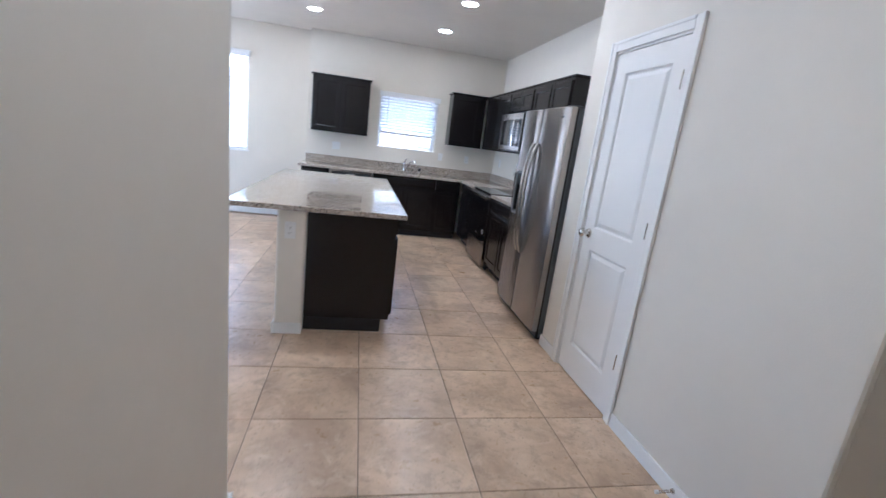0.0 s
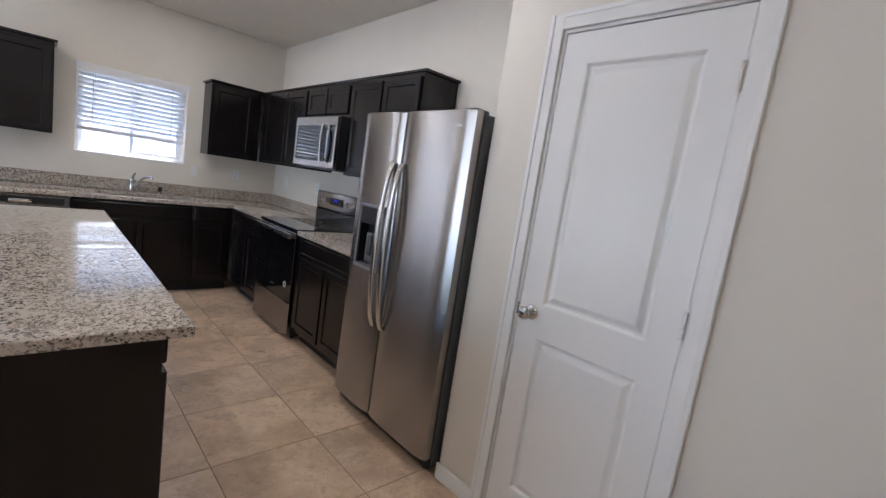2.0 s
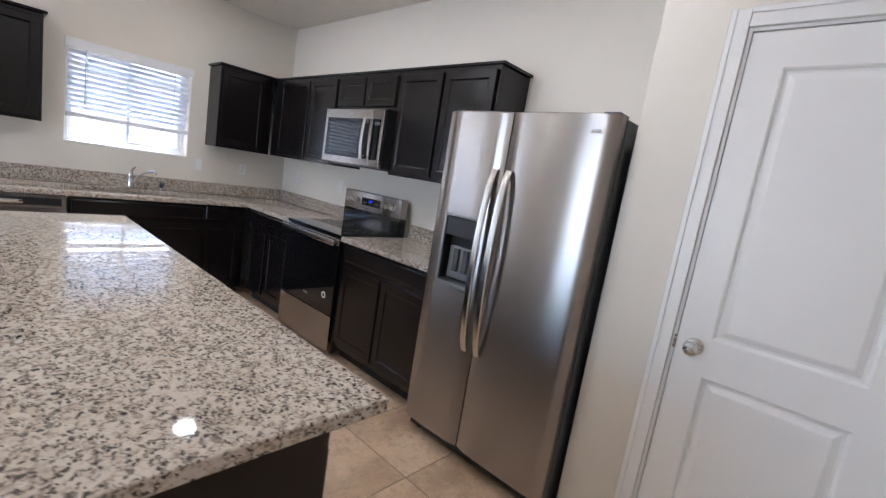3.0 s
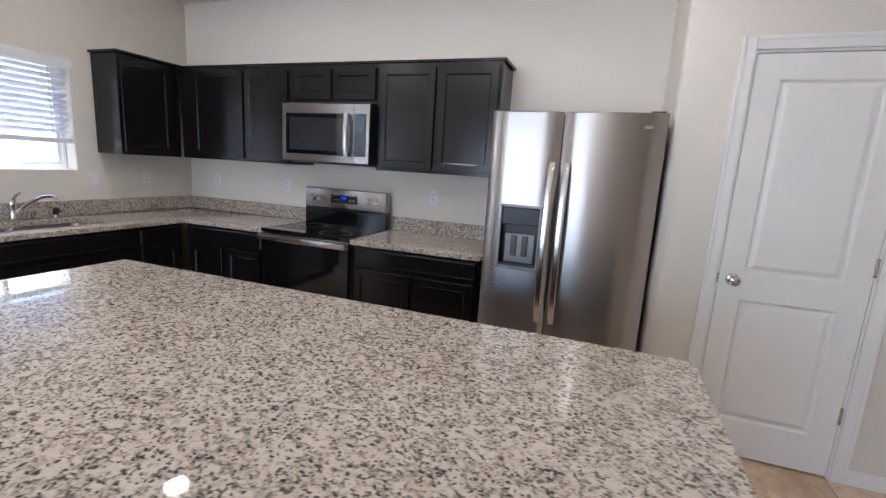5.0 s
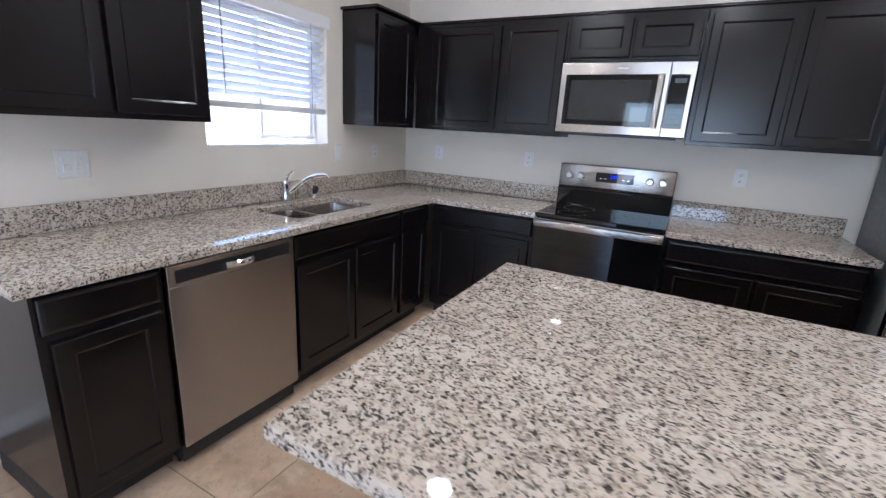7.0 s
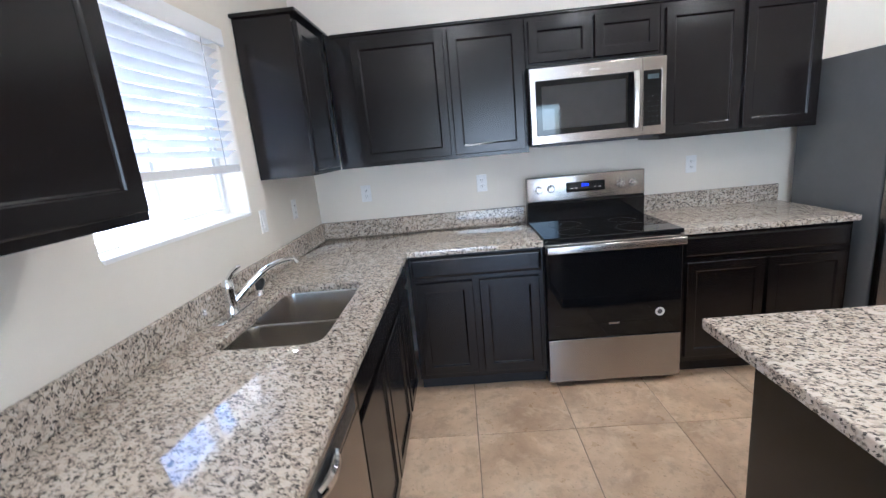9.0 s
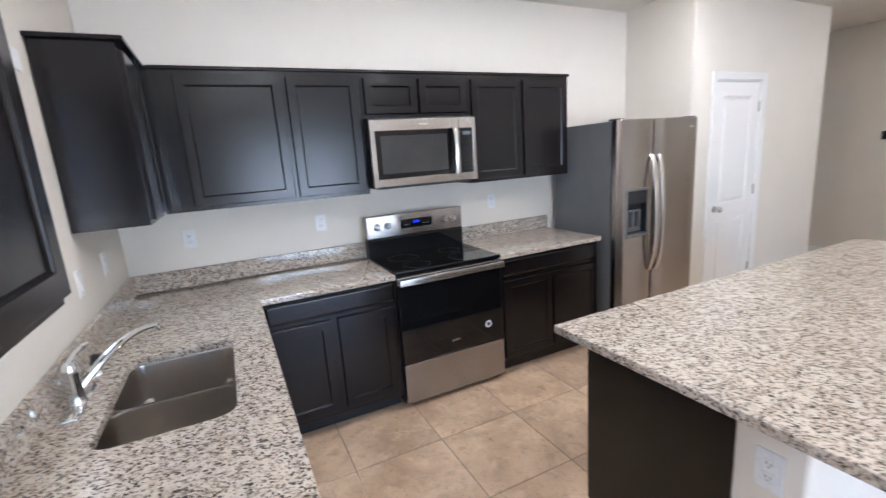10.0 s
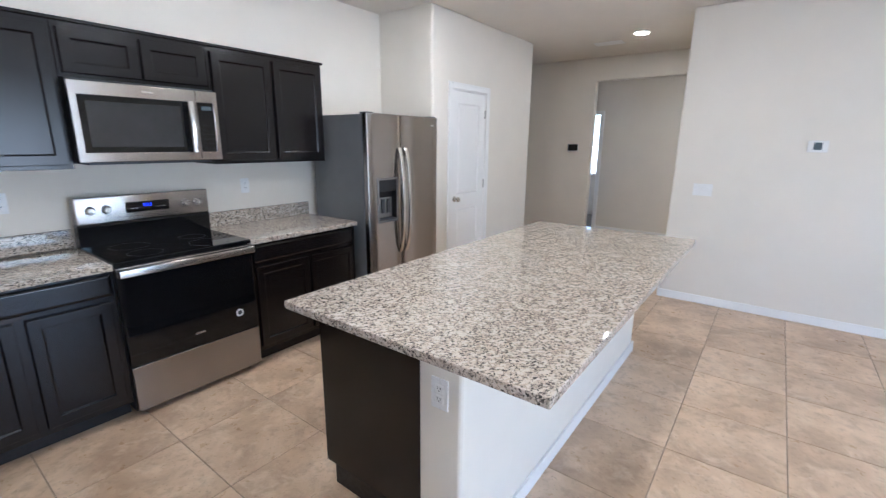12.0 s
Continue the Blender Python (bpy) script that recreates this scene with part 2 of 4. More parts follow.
def tube(bm, points, radii, seg=14, flat=1.0):
    """A bent round bar through the points."""
    prev = None
    for i, p in enumerate(points):
        p = Vector(p)
        a, b = Vector(points[max(i - 1, 0)]), Vector(points[min(i + 1, len(points) - 1)])
        t = (b - a).normalized()
        side = t.cross(Vector((0, 0, 1)))
        side = side.normalized() if side.length > 1e-3 else Vector((0, 1, 0))
        up = side.cross(t).normalized()
        r = radii[i] if isinstance(radii, (list, tuple)) else radii
        ring = [bm.verts.new(p + side * math.cos(q) * r + up * math.sin(q) * r * flat) for q in (2 * math.pi * k / seg for k in range(seg))]
        if prev:
            for k in range(seg):
                bm.faces.new((prev[k], prev[(k + 1) % seg], ring[(k + 1) % seg], ring[k]))
        else:
            bm.faces.new(ring[::-1])
        prev = ring
    bm.faces.new(prev)
    bmesh.ops.recalc_face_normals(bm, faces=bm.faces[:])
    return bm


def cells(us, vs, keep, d0, d1, m, r=0.0, seg=3):
    """A slab in the plane of us and vs, with the cells that keep(u, v) names, from depth d0 to d1."""
    bm = bmesh.new()
    grid = {}

    def vert(i, j, d):
        if (i, j, d) not in grid:
            grid[i, j, d] = bm.verts.new(m @ Vector((us[i], vs[j], d)))
        return grid[i, j, d]

    kept = {(i, j) for i in range(len(us) - 1) for j in range(len(vs) - 1) if keep((us[i] + us[i + 1]) / 2, (vs[j] + vs[j + 1]) / 2)}
    for i, j in kept:
        for d in (d0, d1):
            bm.faces.new([vert(a, b, d) for a, b in ((i, j), (i + 1, j), (i + 1, j + 1), (i, j + 1))])
        for (a, b), (c, e), near in (((i, j), (i + 1, j), (i, j - 1)), ((i + 1, j), (i + 1, j + 1), (i + 1, j)), ((i + 1, j + 1), (i, j + 1), (i, j + 1)), ((i, j + 1), (i, j), (i - 1, j))):
            if near not in kept:
                bm.faces.new([vert(a, b, d0), vert(c, e, d0), vert(c, e, d1), vert(a, b, d1)])
    bmesh.ops.recalc_face_normals(bm, faces=bm.faces[:])
    if r:
        sharp = [e for e in bm.edges if len(e.link_faces) == 2 and e.calc_face_angle(0) > 0.7]
        bmesh.ops.bevel(bm, geom=sharp, offset=r, segments=seg, affect="EDGES", profile=0.5)
    return bm


def facing(x, y, z, way):
    """u to the right as one looks at the face, v up, w out of the face. way: the side that it faces."""
    u, w = {"-x": ((0, -1, 0), (-1, 0, 0)), "+x": ((0, 1, 0), (1, 0, 0)), "-y": ((1, 0, 0), (0, -1, 0)), "+y": ((-1, 0, 0), (0, 1, 0))}[way]
    m = Matrix((u, (0, 0, 1), w)).transposed().to_4x4()
    return Matrix.Translation((x, y, z)) @ m


FLAT = Matrix.Identity(4)
ALONG_X = Matrix(((1, 0, 0, 0), (0, 0, 1, 0), (0, 1, 0, 0), (0, 0, 0, 1)))
ALONG_Y = Matrix(((0, 0, 1, 0), (1, 0, 0, 0), (0, 1, 0, 0), (0, 0, 0, 1)))


def smooth(me, angle=0.3):
    me.polygons.foreach_set("use_smooth", [True] * len(me.polygons))
    me.set_sharp_from_angle(angle=angle)


def part(name, bm, mat, parent=None, label="", soft=True):
    """One mesh object, under a thing or a part; its origin is its parent's."""
    me = bpy.data.meshes.new(name)
    base, p = Vector(), parent
    while p:
        base += p.location
        p = p.parent
    bmesh.ops.translate(bm, verts=bm.verts[:], vec=-base)
    bm.to_mesh(me)
    bm.free()
    me.materials.append(mat)
    if soft:
        smooth(me)
    ob = new(name, me)
    ob.parent = parent
    if label:
        ob["label"] = label
    return ob


def thing(name, at, label, category, group="", kind=""):
    ob = new(name)
    ob.location = at
    return tagged(ob, label, category, group, kind)


def structure(name, bm, mat, label, category):
    return tagged(part(name, bm, mat), label, category, kind="structure")


def rings(bm, w, h, loops, m, fill=True):
    """Nested rectangles (inset, out) on a face of size w x h centred on m; joins each to the next, and fills the last."""
    prev = None
    made = []
    for inset, out in loops:
        a, b = w / 2 - inset, h / 2 - inset
        ring = [bm.verts.new(m @ Vector((x, y, out))) for x, y in ((-a, -b), (a, -b), (a, b), (-a, b))]
        if prev:
            for i in range(4):
                made.append(bm.faces.new((prev[i], prev[(i + 1) % 4], ring[(i + 1) % 4], ring[i])))
        prev = ring
    if fill:
        made.append(bm.faces.new(prev))
    return bm


def plain_box(*a, **k):
    return box(bmesh.new(), *a, **k)


# ---- the shell ----
RX, WY, NY, CZ, PX, SY, HX, FY = 2.252, 7.535, 7.72, 2.767, 1.578, 1.939, -0.285, 0.0
WEST = -5.0
T = 0.14

# floor slab under the tiles
structure("floor", plain_box(WEST - 0.2, 3.4, -4.2, 7.9, -0.12, -0.0035), GROUT, "beige ceramic tile floor with brown-grey grout", "floor")
structure("ceiling", plain_box(WEST - 0.2, 3.4, -4.2, 7.9, CZ, CZ + 0.2), CEIL, "flat off-white painted ceiling", "ceiling")

# window wall of the kitchen, with the sink window
WIN = (0.353, 1.252, 1.255, 2.052)
structure("wall_north", cells([-0.69, WIN[0], WIN[1], RX + T], [-0.02, WIN[2], WIN[3], CZ], lambda u, v: not (WIN[0] < u < WIN[1] and WIN[2] < v < WIN[3]), WY, WY + 0.345, ALONG_X, 0.012), WALL, "warm white drywall with a window over the sink", "wall")
BIG = (-3.27, -1.565, 0.955, 2.335)
structure("wall_nook", cells([WEST - T, BIG[0], BIG[1], -0.7], [-0.02, BIG[2], BIG[3], CZ], lambda u, v: not (BIG[0] < u < BIG[1] and BIG[2] < v < BIG[3]), NY, NY + 0.16, ALONG_X, 0.012), WALL, "warm white drywall with a wide twin window", "wall")
structure("wall_east", plain_box(RX, RX + T, 3.3, WY - 0.002, -0.02, CZ), WALL, "warm white drywall behind the range", "wall")
# pantry block with the door opening
DOOR = (2.482, 3.132, 2.074)
structure("wall_pantry", cells([1.386, DOOR[0], DOOR[1], 3.432], [-0.02, DOOR[2], CZ], lambda u, v: not (DOOR[0] < u < DOOR[1] and v < DOOR[2]), PX, PX + 0.12, ALONG_Y, 0.018), WALL, "warm white pantry wall with rounded corners", "wall")
structure("wall_fridge_side", plain_box(PX + 0.024, RX - 0.002, 3.312, 3.4335, -0.02, CZ), WALL, "warm white drywall beside the refrigerator", "wall")
structure("wall_hall_side", plain_box(PX + 0.024, 3.3, 1.3845, 1.506, -0.02, CZ), WALL, "warm white drywall round the corner of the pantry", "wall")
structure("wall_hall_end", plain_box(3.2, 3.34, FY + 0.002, 1.384, -0.02, CZ), WALL, "warm white drywall", "wall")
# hall wall and great-room wall
structure("wall_hall", cells([WEST, HX - 0.13, HX], [FY + 0.002, SY - 0.13, SY], lambda u, v: u > HX - 0.13 or v > SY - 0.13, -0.02, CZ, FLAT, 0.018), WALL, "warm white hall and great-room walls meeting at a rounded corner", "wall")
# far wall of the hall with a cased-off opening
OPEN = (-0.2, 1.222, 2.45)
structure("wall_far", cells([HX - 0.13, OPEN[0], OPEN[1], 3.34], [-0.02, OPEN[2], CZ], lambda u, v: not (OPEN[0] < u < OPEN[1] and v < OPEN[2]), FY - 0.13, FY, ALONG_X, 0.018), WALL, "warm white drywall with a wide opening", "wall")
# rear wall of the lobby with a bedroom door
RY = -1.25
structure("wall_rear", cells([-1.6, 1.50, 2.30, 3.34], [-0.02, 2.05, CZ], lambda u, v: not (1.50 < u < 2.30 and v < 2.05), RY - 0.12, RY, ALONG_X, 0.01), WALL, "warm white drywall with a bedroom doorway", "wall")
structure("wall_lobby", plain_box(-1.74, -1.602, RY, FY - 0.132, -0.02, CZ), WALL, "warm white drywall", "wall")
structure("wall_lobby_east", plain_box(3.2, 3.34, RY, FY - 0.132, -0.02, CZ), WALL, "warm white drywall", "wall")
BW = (1.7, 3.0, 0.87, 2.24)
structure("wall_bedroom", cells([-1.74, BW[0], BW[1], 3.6], [-0.02, BW[2], BW[3], CZ], lambda u, v: not (BW[0] < u < BW[1] and BW[2] < v < BW[3]), -3.14, -3.0, ALONG_X, 0.01), WALL, "warm white bedroom wall with a window", "wall")
structure("wall_bedroom_west", plain_box(-1.74, -1.6, -3.0, RY - 0.122, -0.02, CZ), WALL, "warm white drywall", "wall")
structure("wall_bedroom_east", plain_box(3.46, 3.6, -3.0, RY - 0.122, -0.02, CZ), WALL, "warm white drywall", "wall")
# west wall with the patio door that lights the room
structure("wall_west", cells([SY - 0.13, 4.35, 6.55, NY], [-0.02, 2.1, CZ], lambda u, v: not (4.35 < u < 6.55 and v < 2.1), WEST - T, WEST, ALONG_Y, 0.01), WALL, "warm white drywall with a wide patio opening", "wall")


# ---- the kitchen fittings ----
def cabinet_door(parent, m, w, h, name="door"):
    """A framed door with a recessed flat panel; m lies at its lower left corner on the face of the cabinet."""
    bm = bmesh.new()
    c = m @ Matrix.Translation((w / 2, h / 2, 0))
    rail = min(0.052, w * 0.22, h * 0.3)
    rings(bm, w, h, [(0, 0), (0, 0.016), (0.0015, 0.0185), (0.004, 0.02), (rail - 0.002, 0.02), (rail, 0.019), (rail + 0.002, 0.0145), (rail + 0.006, 0.0125), (rail + 0.007, 0.012)], c)
    bmesh.ops.recalc_face_normals(bm, faces=bm.faces[:])
    return part(name, bm, ESPRESSO, parent, soft=False)


def drawer_front(parent, m, w, h):
    bm = bmesh.new()
    c = m @ Matrix.Translation((w / 2, h / 2, 0))
    rings(bm, w, h, [(0, 0), (0, 0.012), (0.004, 0.0165), (0.012, 0.0195), (0.016, 0.02)], c)
    bmesh.ops.recalc_face_normals(bm, faces=bm.faces[:])
    return part("drawer_front", bm, ESPRESSO, parent, soft=False)


def local_box(m, u0, u1, v0, v1, w0, w1, r=0.0):
    return box(bmesh.new(), u0, u1, v0, v1, w0, w1, r, 2, m)


def base_cabinet(x, y, way, width, doors, depth=0.585, drawer=True, label="dark espresso base cabinet with framed doors", sink_cut=False):
    """x, y: the lower left corner of its front at the floor."""
    ob = thing("base_cabinet", (x, y, 0), label, "cabinet", "kitchen base cabinets")
    m = facing(x, y, 0, way)
    if sink_cut:
        part("body", local_box(m, 0.001, width - 0.001, 0.1, 0.66, -depth, -0.021, 0.001), ESPRESSO, ob)
        part("face_frame", local_box(m, 0.001, width - 0.001, 0.1, 0.878, -0.02, 0, 0.001), ESPRESSO, ob)
    else:
        part("body", local_box(m, 0.001, width - 0.001, 0.1, 0.878, -depth, 0, 0.001), ESPRESSO, ob)
    part("toe_kick", local_box(m, 0.001, width - 0.001, 0.002, 0.099, -depth, -0.075), KICK, ob)
    side = 0.014
    if drawer:
        drawer_front(ob, m @ Matrix.Translation((side, 0.745, 0)), width - 2 * side, 0.118)
    top = 0.715 if drawer else 0.863
    for a, b in doors:
        cabinet_door(ob, m @ Matrix.Translation((a, 0.135, 0)), b - a, top - 0.135)
    return ob


def wall_cabinet(x, y, way, width, z0, z1, doors, depth=0.278, label="dark espresso wall cabinet with framed doors"):
    ob = thing("wall_cabinet", (x, y, z0), label, "cabinet", "kitchen wall cabinets")
    m = facing(x, y, 0, way)
    part("body", local_box(m, 0.0005, width - 0.0005, z0, z1, -depth, 0, 0.001), ESPRESSO, ob)
    for a, b in doors:
        cabinet_door(ob, m @ Matrix.Translation((a, z0 + 0.022, 0)), b - a, z1 - z0 - 0.05)
    return ob


BX, BY = 1.638, 6.898     # fronts of the base cabinets on the range wall and the window wall
# window wall, from the room's end
base_cabinet(-0.676, BY, "-y", 0.374, [(0.03, 0.35)], label="narrow dark espresso base cabinet at the counter's end")
base_cabinet(0.304, BY, "-y", 0.926, [(0.025, 0.455), (0.471, 0.905)], label="dark espresso sink base cabinet with two doors", sink_cut=True)
base_cabinet(1.232, BY, "-y", 0.37, [(0.02, 0.325)], label="dark espresso corner base cabinet")
# range wall
base_cabinet(BX, 6.87, "-x", 0.772, [(0.03, 0.36), (0.40, 0.742)], label="dark espresso base cabinet with a drawer over two doors")
base_cabinet(BX, 5.325, "-x", 0.915, [(0.025, 0.45), (0.472, 0.89)], label="dark espresso base cabinet between range and refrigerator")

UX, UY, U0, U1 = 1.942, 7.252, 1.395, 2.14
wall_cabinet(-0.612, UY, "-y", 0.80, 1.375, U1 - 0.01, [(0.02, 0.392), (0.408, 0.78)], label="dark espresso wall cabinet beside the sink window")
wall_cabinet(1.408, UY, "-y", 0.515, U0, U1, [(0.02, 0.43)], label="dark espresso corner wall cabinet")
wall_cabinet(UX, 7.25, "-x", 1.152, U0, U1, [(0.143, 0.685), (0.71, 1.132)], depth=0.305, label="dark espresso wall cabinet between corner and microwave")
wall_cabinet(UX, 6.096, "-x", 0.764, 1.868, U1, [(0.018, 0.375), (0.392, 0.75)], depth=0.305, label="short dark espresso cabinet above the microwave")
wall_cabinet(UX, 5.33, "-x", 0.905, U0, U1, [(0.025, 0.445), (0.47, 0.885)], depth=0.305, label="dark espresso wall cabinet beside the refrigerator")


# crown strips along the tops
def cap(name, x0, x1, y0, y1, z, label):
    return tagged(part(name, plain_box(x0, x1, y0, y1, z, z + 0.02, r=0.005), ESPRESSO), label, "trim", kind="structure")


cap("trim", UX - 0.008, RX - 0.002, 4.405, 7.217, U1 + 0.001, "dark espresso crown strip on the wall cabinets")
cap("trim", 1.388, RX - 0.002, 7.219, WY - 0.002, U1 + 0.001, "dark espresso crown strip on the corner cabinet")
cap("trim", -0.632, 0.208, 7.219, WY - 0.002, U1 - 0.009, "dark espresso crown strip on the cabinet by the window")

# worktops
SINK = (0.468, 1.116, 7.012, 7.372)
RANGE = (5.333, 6.096)
bm = cells([-0.715, SINK[0], SINK[1], 1.604, RX - 0.002], [RANGE[1] + 0.003, 6.865, SINK[2], SINK[3], WY - 0.002],
           lambda u, v: (v > 6.865 or u > 1.604) and not (SINK[0] < u < SINK[1] and SINK[2] < v < SINK[3]), 0.880, 0.914, FLAT, 0.004)
# rounded inner corners of the cut-out
for cx, cy, sx, sy in ((SINK[0], SINK[2], 1, 1), (SINK[1], SINK[2], -1, 1), (SINK[1], SINK[3], -1, -1), (SINK[0], SINK[3], 1, -1)):
    rc = 0.05
    outline = [(cx - 0.004 * sx, cy - 0.004 * sy), (cx + rc * sx, cy - 0.004 * sy)]
    for k in range(9):
        t = radians(90 * k / 8)
        outline.append((cx + rc * sx * (1 - math.sin(t)), cy + rc * sy * (1 - math.cos(t))))
    outline.append((cx - 0.004 * sx, cy + rc * sy))
    low, high = [bm.verts.new((u, v, 0.8805)) for u, v in outline], [bm.verts.new((u, v, 0.9136)) for u, v in outline]
    fs = [bm.faces.new(low), bm.faces.new(high)]
    for k in range(len(low)):
        j = (k + 1) % len(low)
        fs.append(bm.faces.new((low[k], low[j], high[j], high[k])))
    bmesh.ops.recalc_face_normals(bm, faces=fs)
    bmesh.ops.triangulate(bm, faces=fs[:2])
tagged(part("worktop", bm, GRANITE), "polished beige granite worktop with dark specks and a sink cut-out", "worktop")
tagged(part("worktop", plain_box(1.604, RX - 0.002, 4.397, RANGE[0] - 0.003, 0.880, 0.914, r=0.004), GRANITE), "polished beige granite worktop between range and refrigerator", "worktop")
tagged(part("backsplash", plain_box(-0.69, RX - 0.024, WY - 0.022, WY - 0.002, 0.9145, 1.026, r=0.003), GRANITE), "low granite backsplash under the window", "backsplash")
tagged(part("backsplash", plain_box(RX - 0.022, RX - 0.002, RANGE[1] + 0.002, WY - 0.003, 0.9145, 1.026, r=0.003), GRANITE), "low granite backsplash beside the range", "backsplash")
tagged(part("backsplash", plain_box(RX - 0.022, RX - 0.002, 4.405, RANGE[0] - 0.002, 0.9145, 1.026, r=0.003), GRANITE), "low granite backsplash beside the refrigerator", "backsplash")


# ---- island ----
def island():
    wall = thing("island_knee_wall", (-0.33, 4.6, 0), "white painted knee wall carrying the island top", "half wall", kind="structure")
    bm = plain_box(-0.402, -0.217, 3.465, 5.785, 0, 0.879)
    es = [e for e in bm.edges if abs(e.verts[0].co.z - e.verts[1].co.z) > 0.5]
    bmesh.ops.bevel(bm, geom=es, offset=0.02, segments=4, affect="EDGES", profile=0.5)
    part("wall_body", bm, WALL, wall)
    base = bmesh.new()
    box(base, -0.415, -0.403, 3.452, 5.798, 0.001, 0.082, 0.003)
    box(base, -0.4025, -0.217, 3.452, 3.464, 0.001, 0.082, 0.003)
    box(base, -0.4025, -0.217, 5.786, 5.798, 0.001, 0.082, 0.003)
    part("baseboard", base, TRIM, wall, "white baseboard round the knee wall")
    ob = thing("island_cabinet", (0.08, 4.6, 0), "dark espresso island cabinet under a granite top", "cabinet")
    part("body", plain_box(-0.215, 0.39, 3.537, 5.728, 0.1, 0.878, r=0.001), ESPRESSO, ob)
    part("toe_kick", plain_box(-0.215, 0.332, 3.538, 5.727, 0.002, 0.099), KICK, ob)
    m = facing(0.39, 3.537, 0, "+x")
    for i in range(3):
        a = 0.02 + i * 0.725
        drawer_front(ob, m @ Matrix.Translation((a, 0.745, 0)), 0.705, 0.118)
        for k in range(2):
            cabinet_door(ob, m @ Matrix.Translation((a + k * 0.36, 0.135, 0)), 0.345, 0.58)
    tagged(part("island_worktop", plain_box(-0.724, 0.443, 3.408, 5.856, 0.880, 0.914, r=0.004), GRANITE), "large polished beige granite island top with dark specks", "worktop")


island()


# ---- appliances ----
def bowed(bm, y0, y1, z0, z1, xf, xb, bulge, n=12, r=0.012):
    """A door that bows gently outwards (towards -x) across its width."""
    def xs(k):
        s = 2 * k / n - 1
        edge = 0.006 if k in (0, n) else 0.0
        return xf - bulge * (1 - s ** 4) + edge
    cols = []
    for k in range(n + 1):
        y = y0 + (y1 - y0) * k / n
        cols.append([bm.verts.new((xs(k) + e, y, z)) for z, e in ((z0, 0.006), (z0 + 0.006, 0), (z1 - 0.006, 0), (z1, 0.006))])
    for a, b in zip(cols, cols[1:]):
        for i in range(3):
            bm.faces.new((a[i], b[i], b[i + 1], a[i + 1]))
    back = [[bm.verts.new((xb, c[0].co.y, z)) for z in (z0, z1)] for c in (cols[0], cols[-1])]
    bm.faces.new([c[0] for c in cols] + [back[1][0], back[0][0]])
    bm.faces.new([c[3] for c in cols] + [back[1][1], back[0][1]])
    bm.faces.new([*cols[0], back[0][1], back[0][0]])
    bm.faces.new([*cols[-1], back[1][1], back[1][0]])
    bm.faces.new([back[0][0], back[1][0], back[1][1], back[0][1]])
    bmesh.ops.recalc_face_normals(bm, faces=bm.faces[:])
    return bm


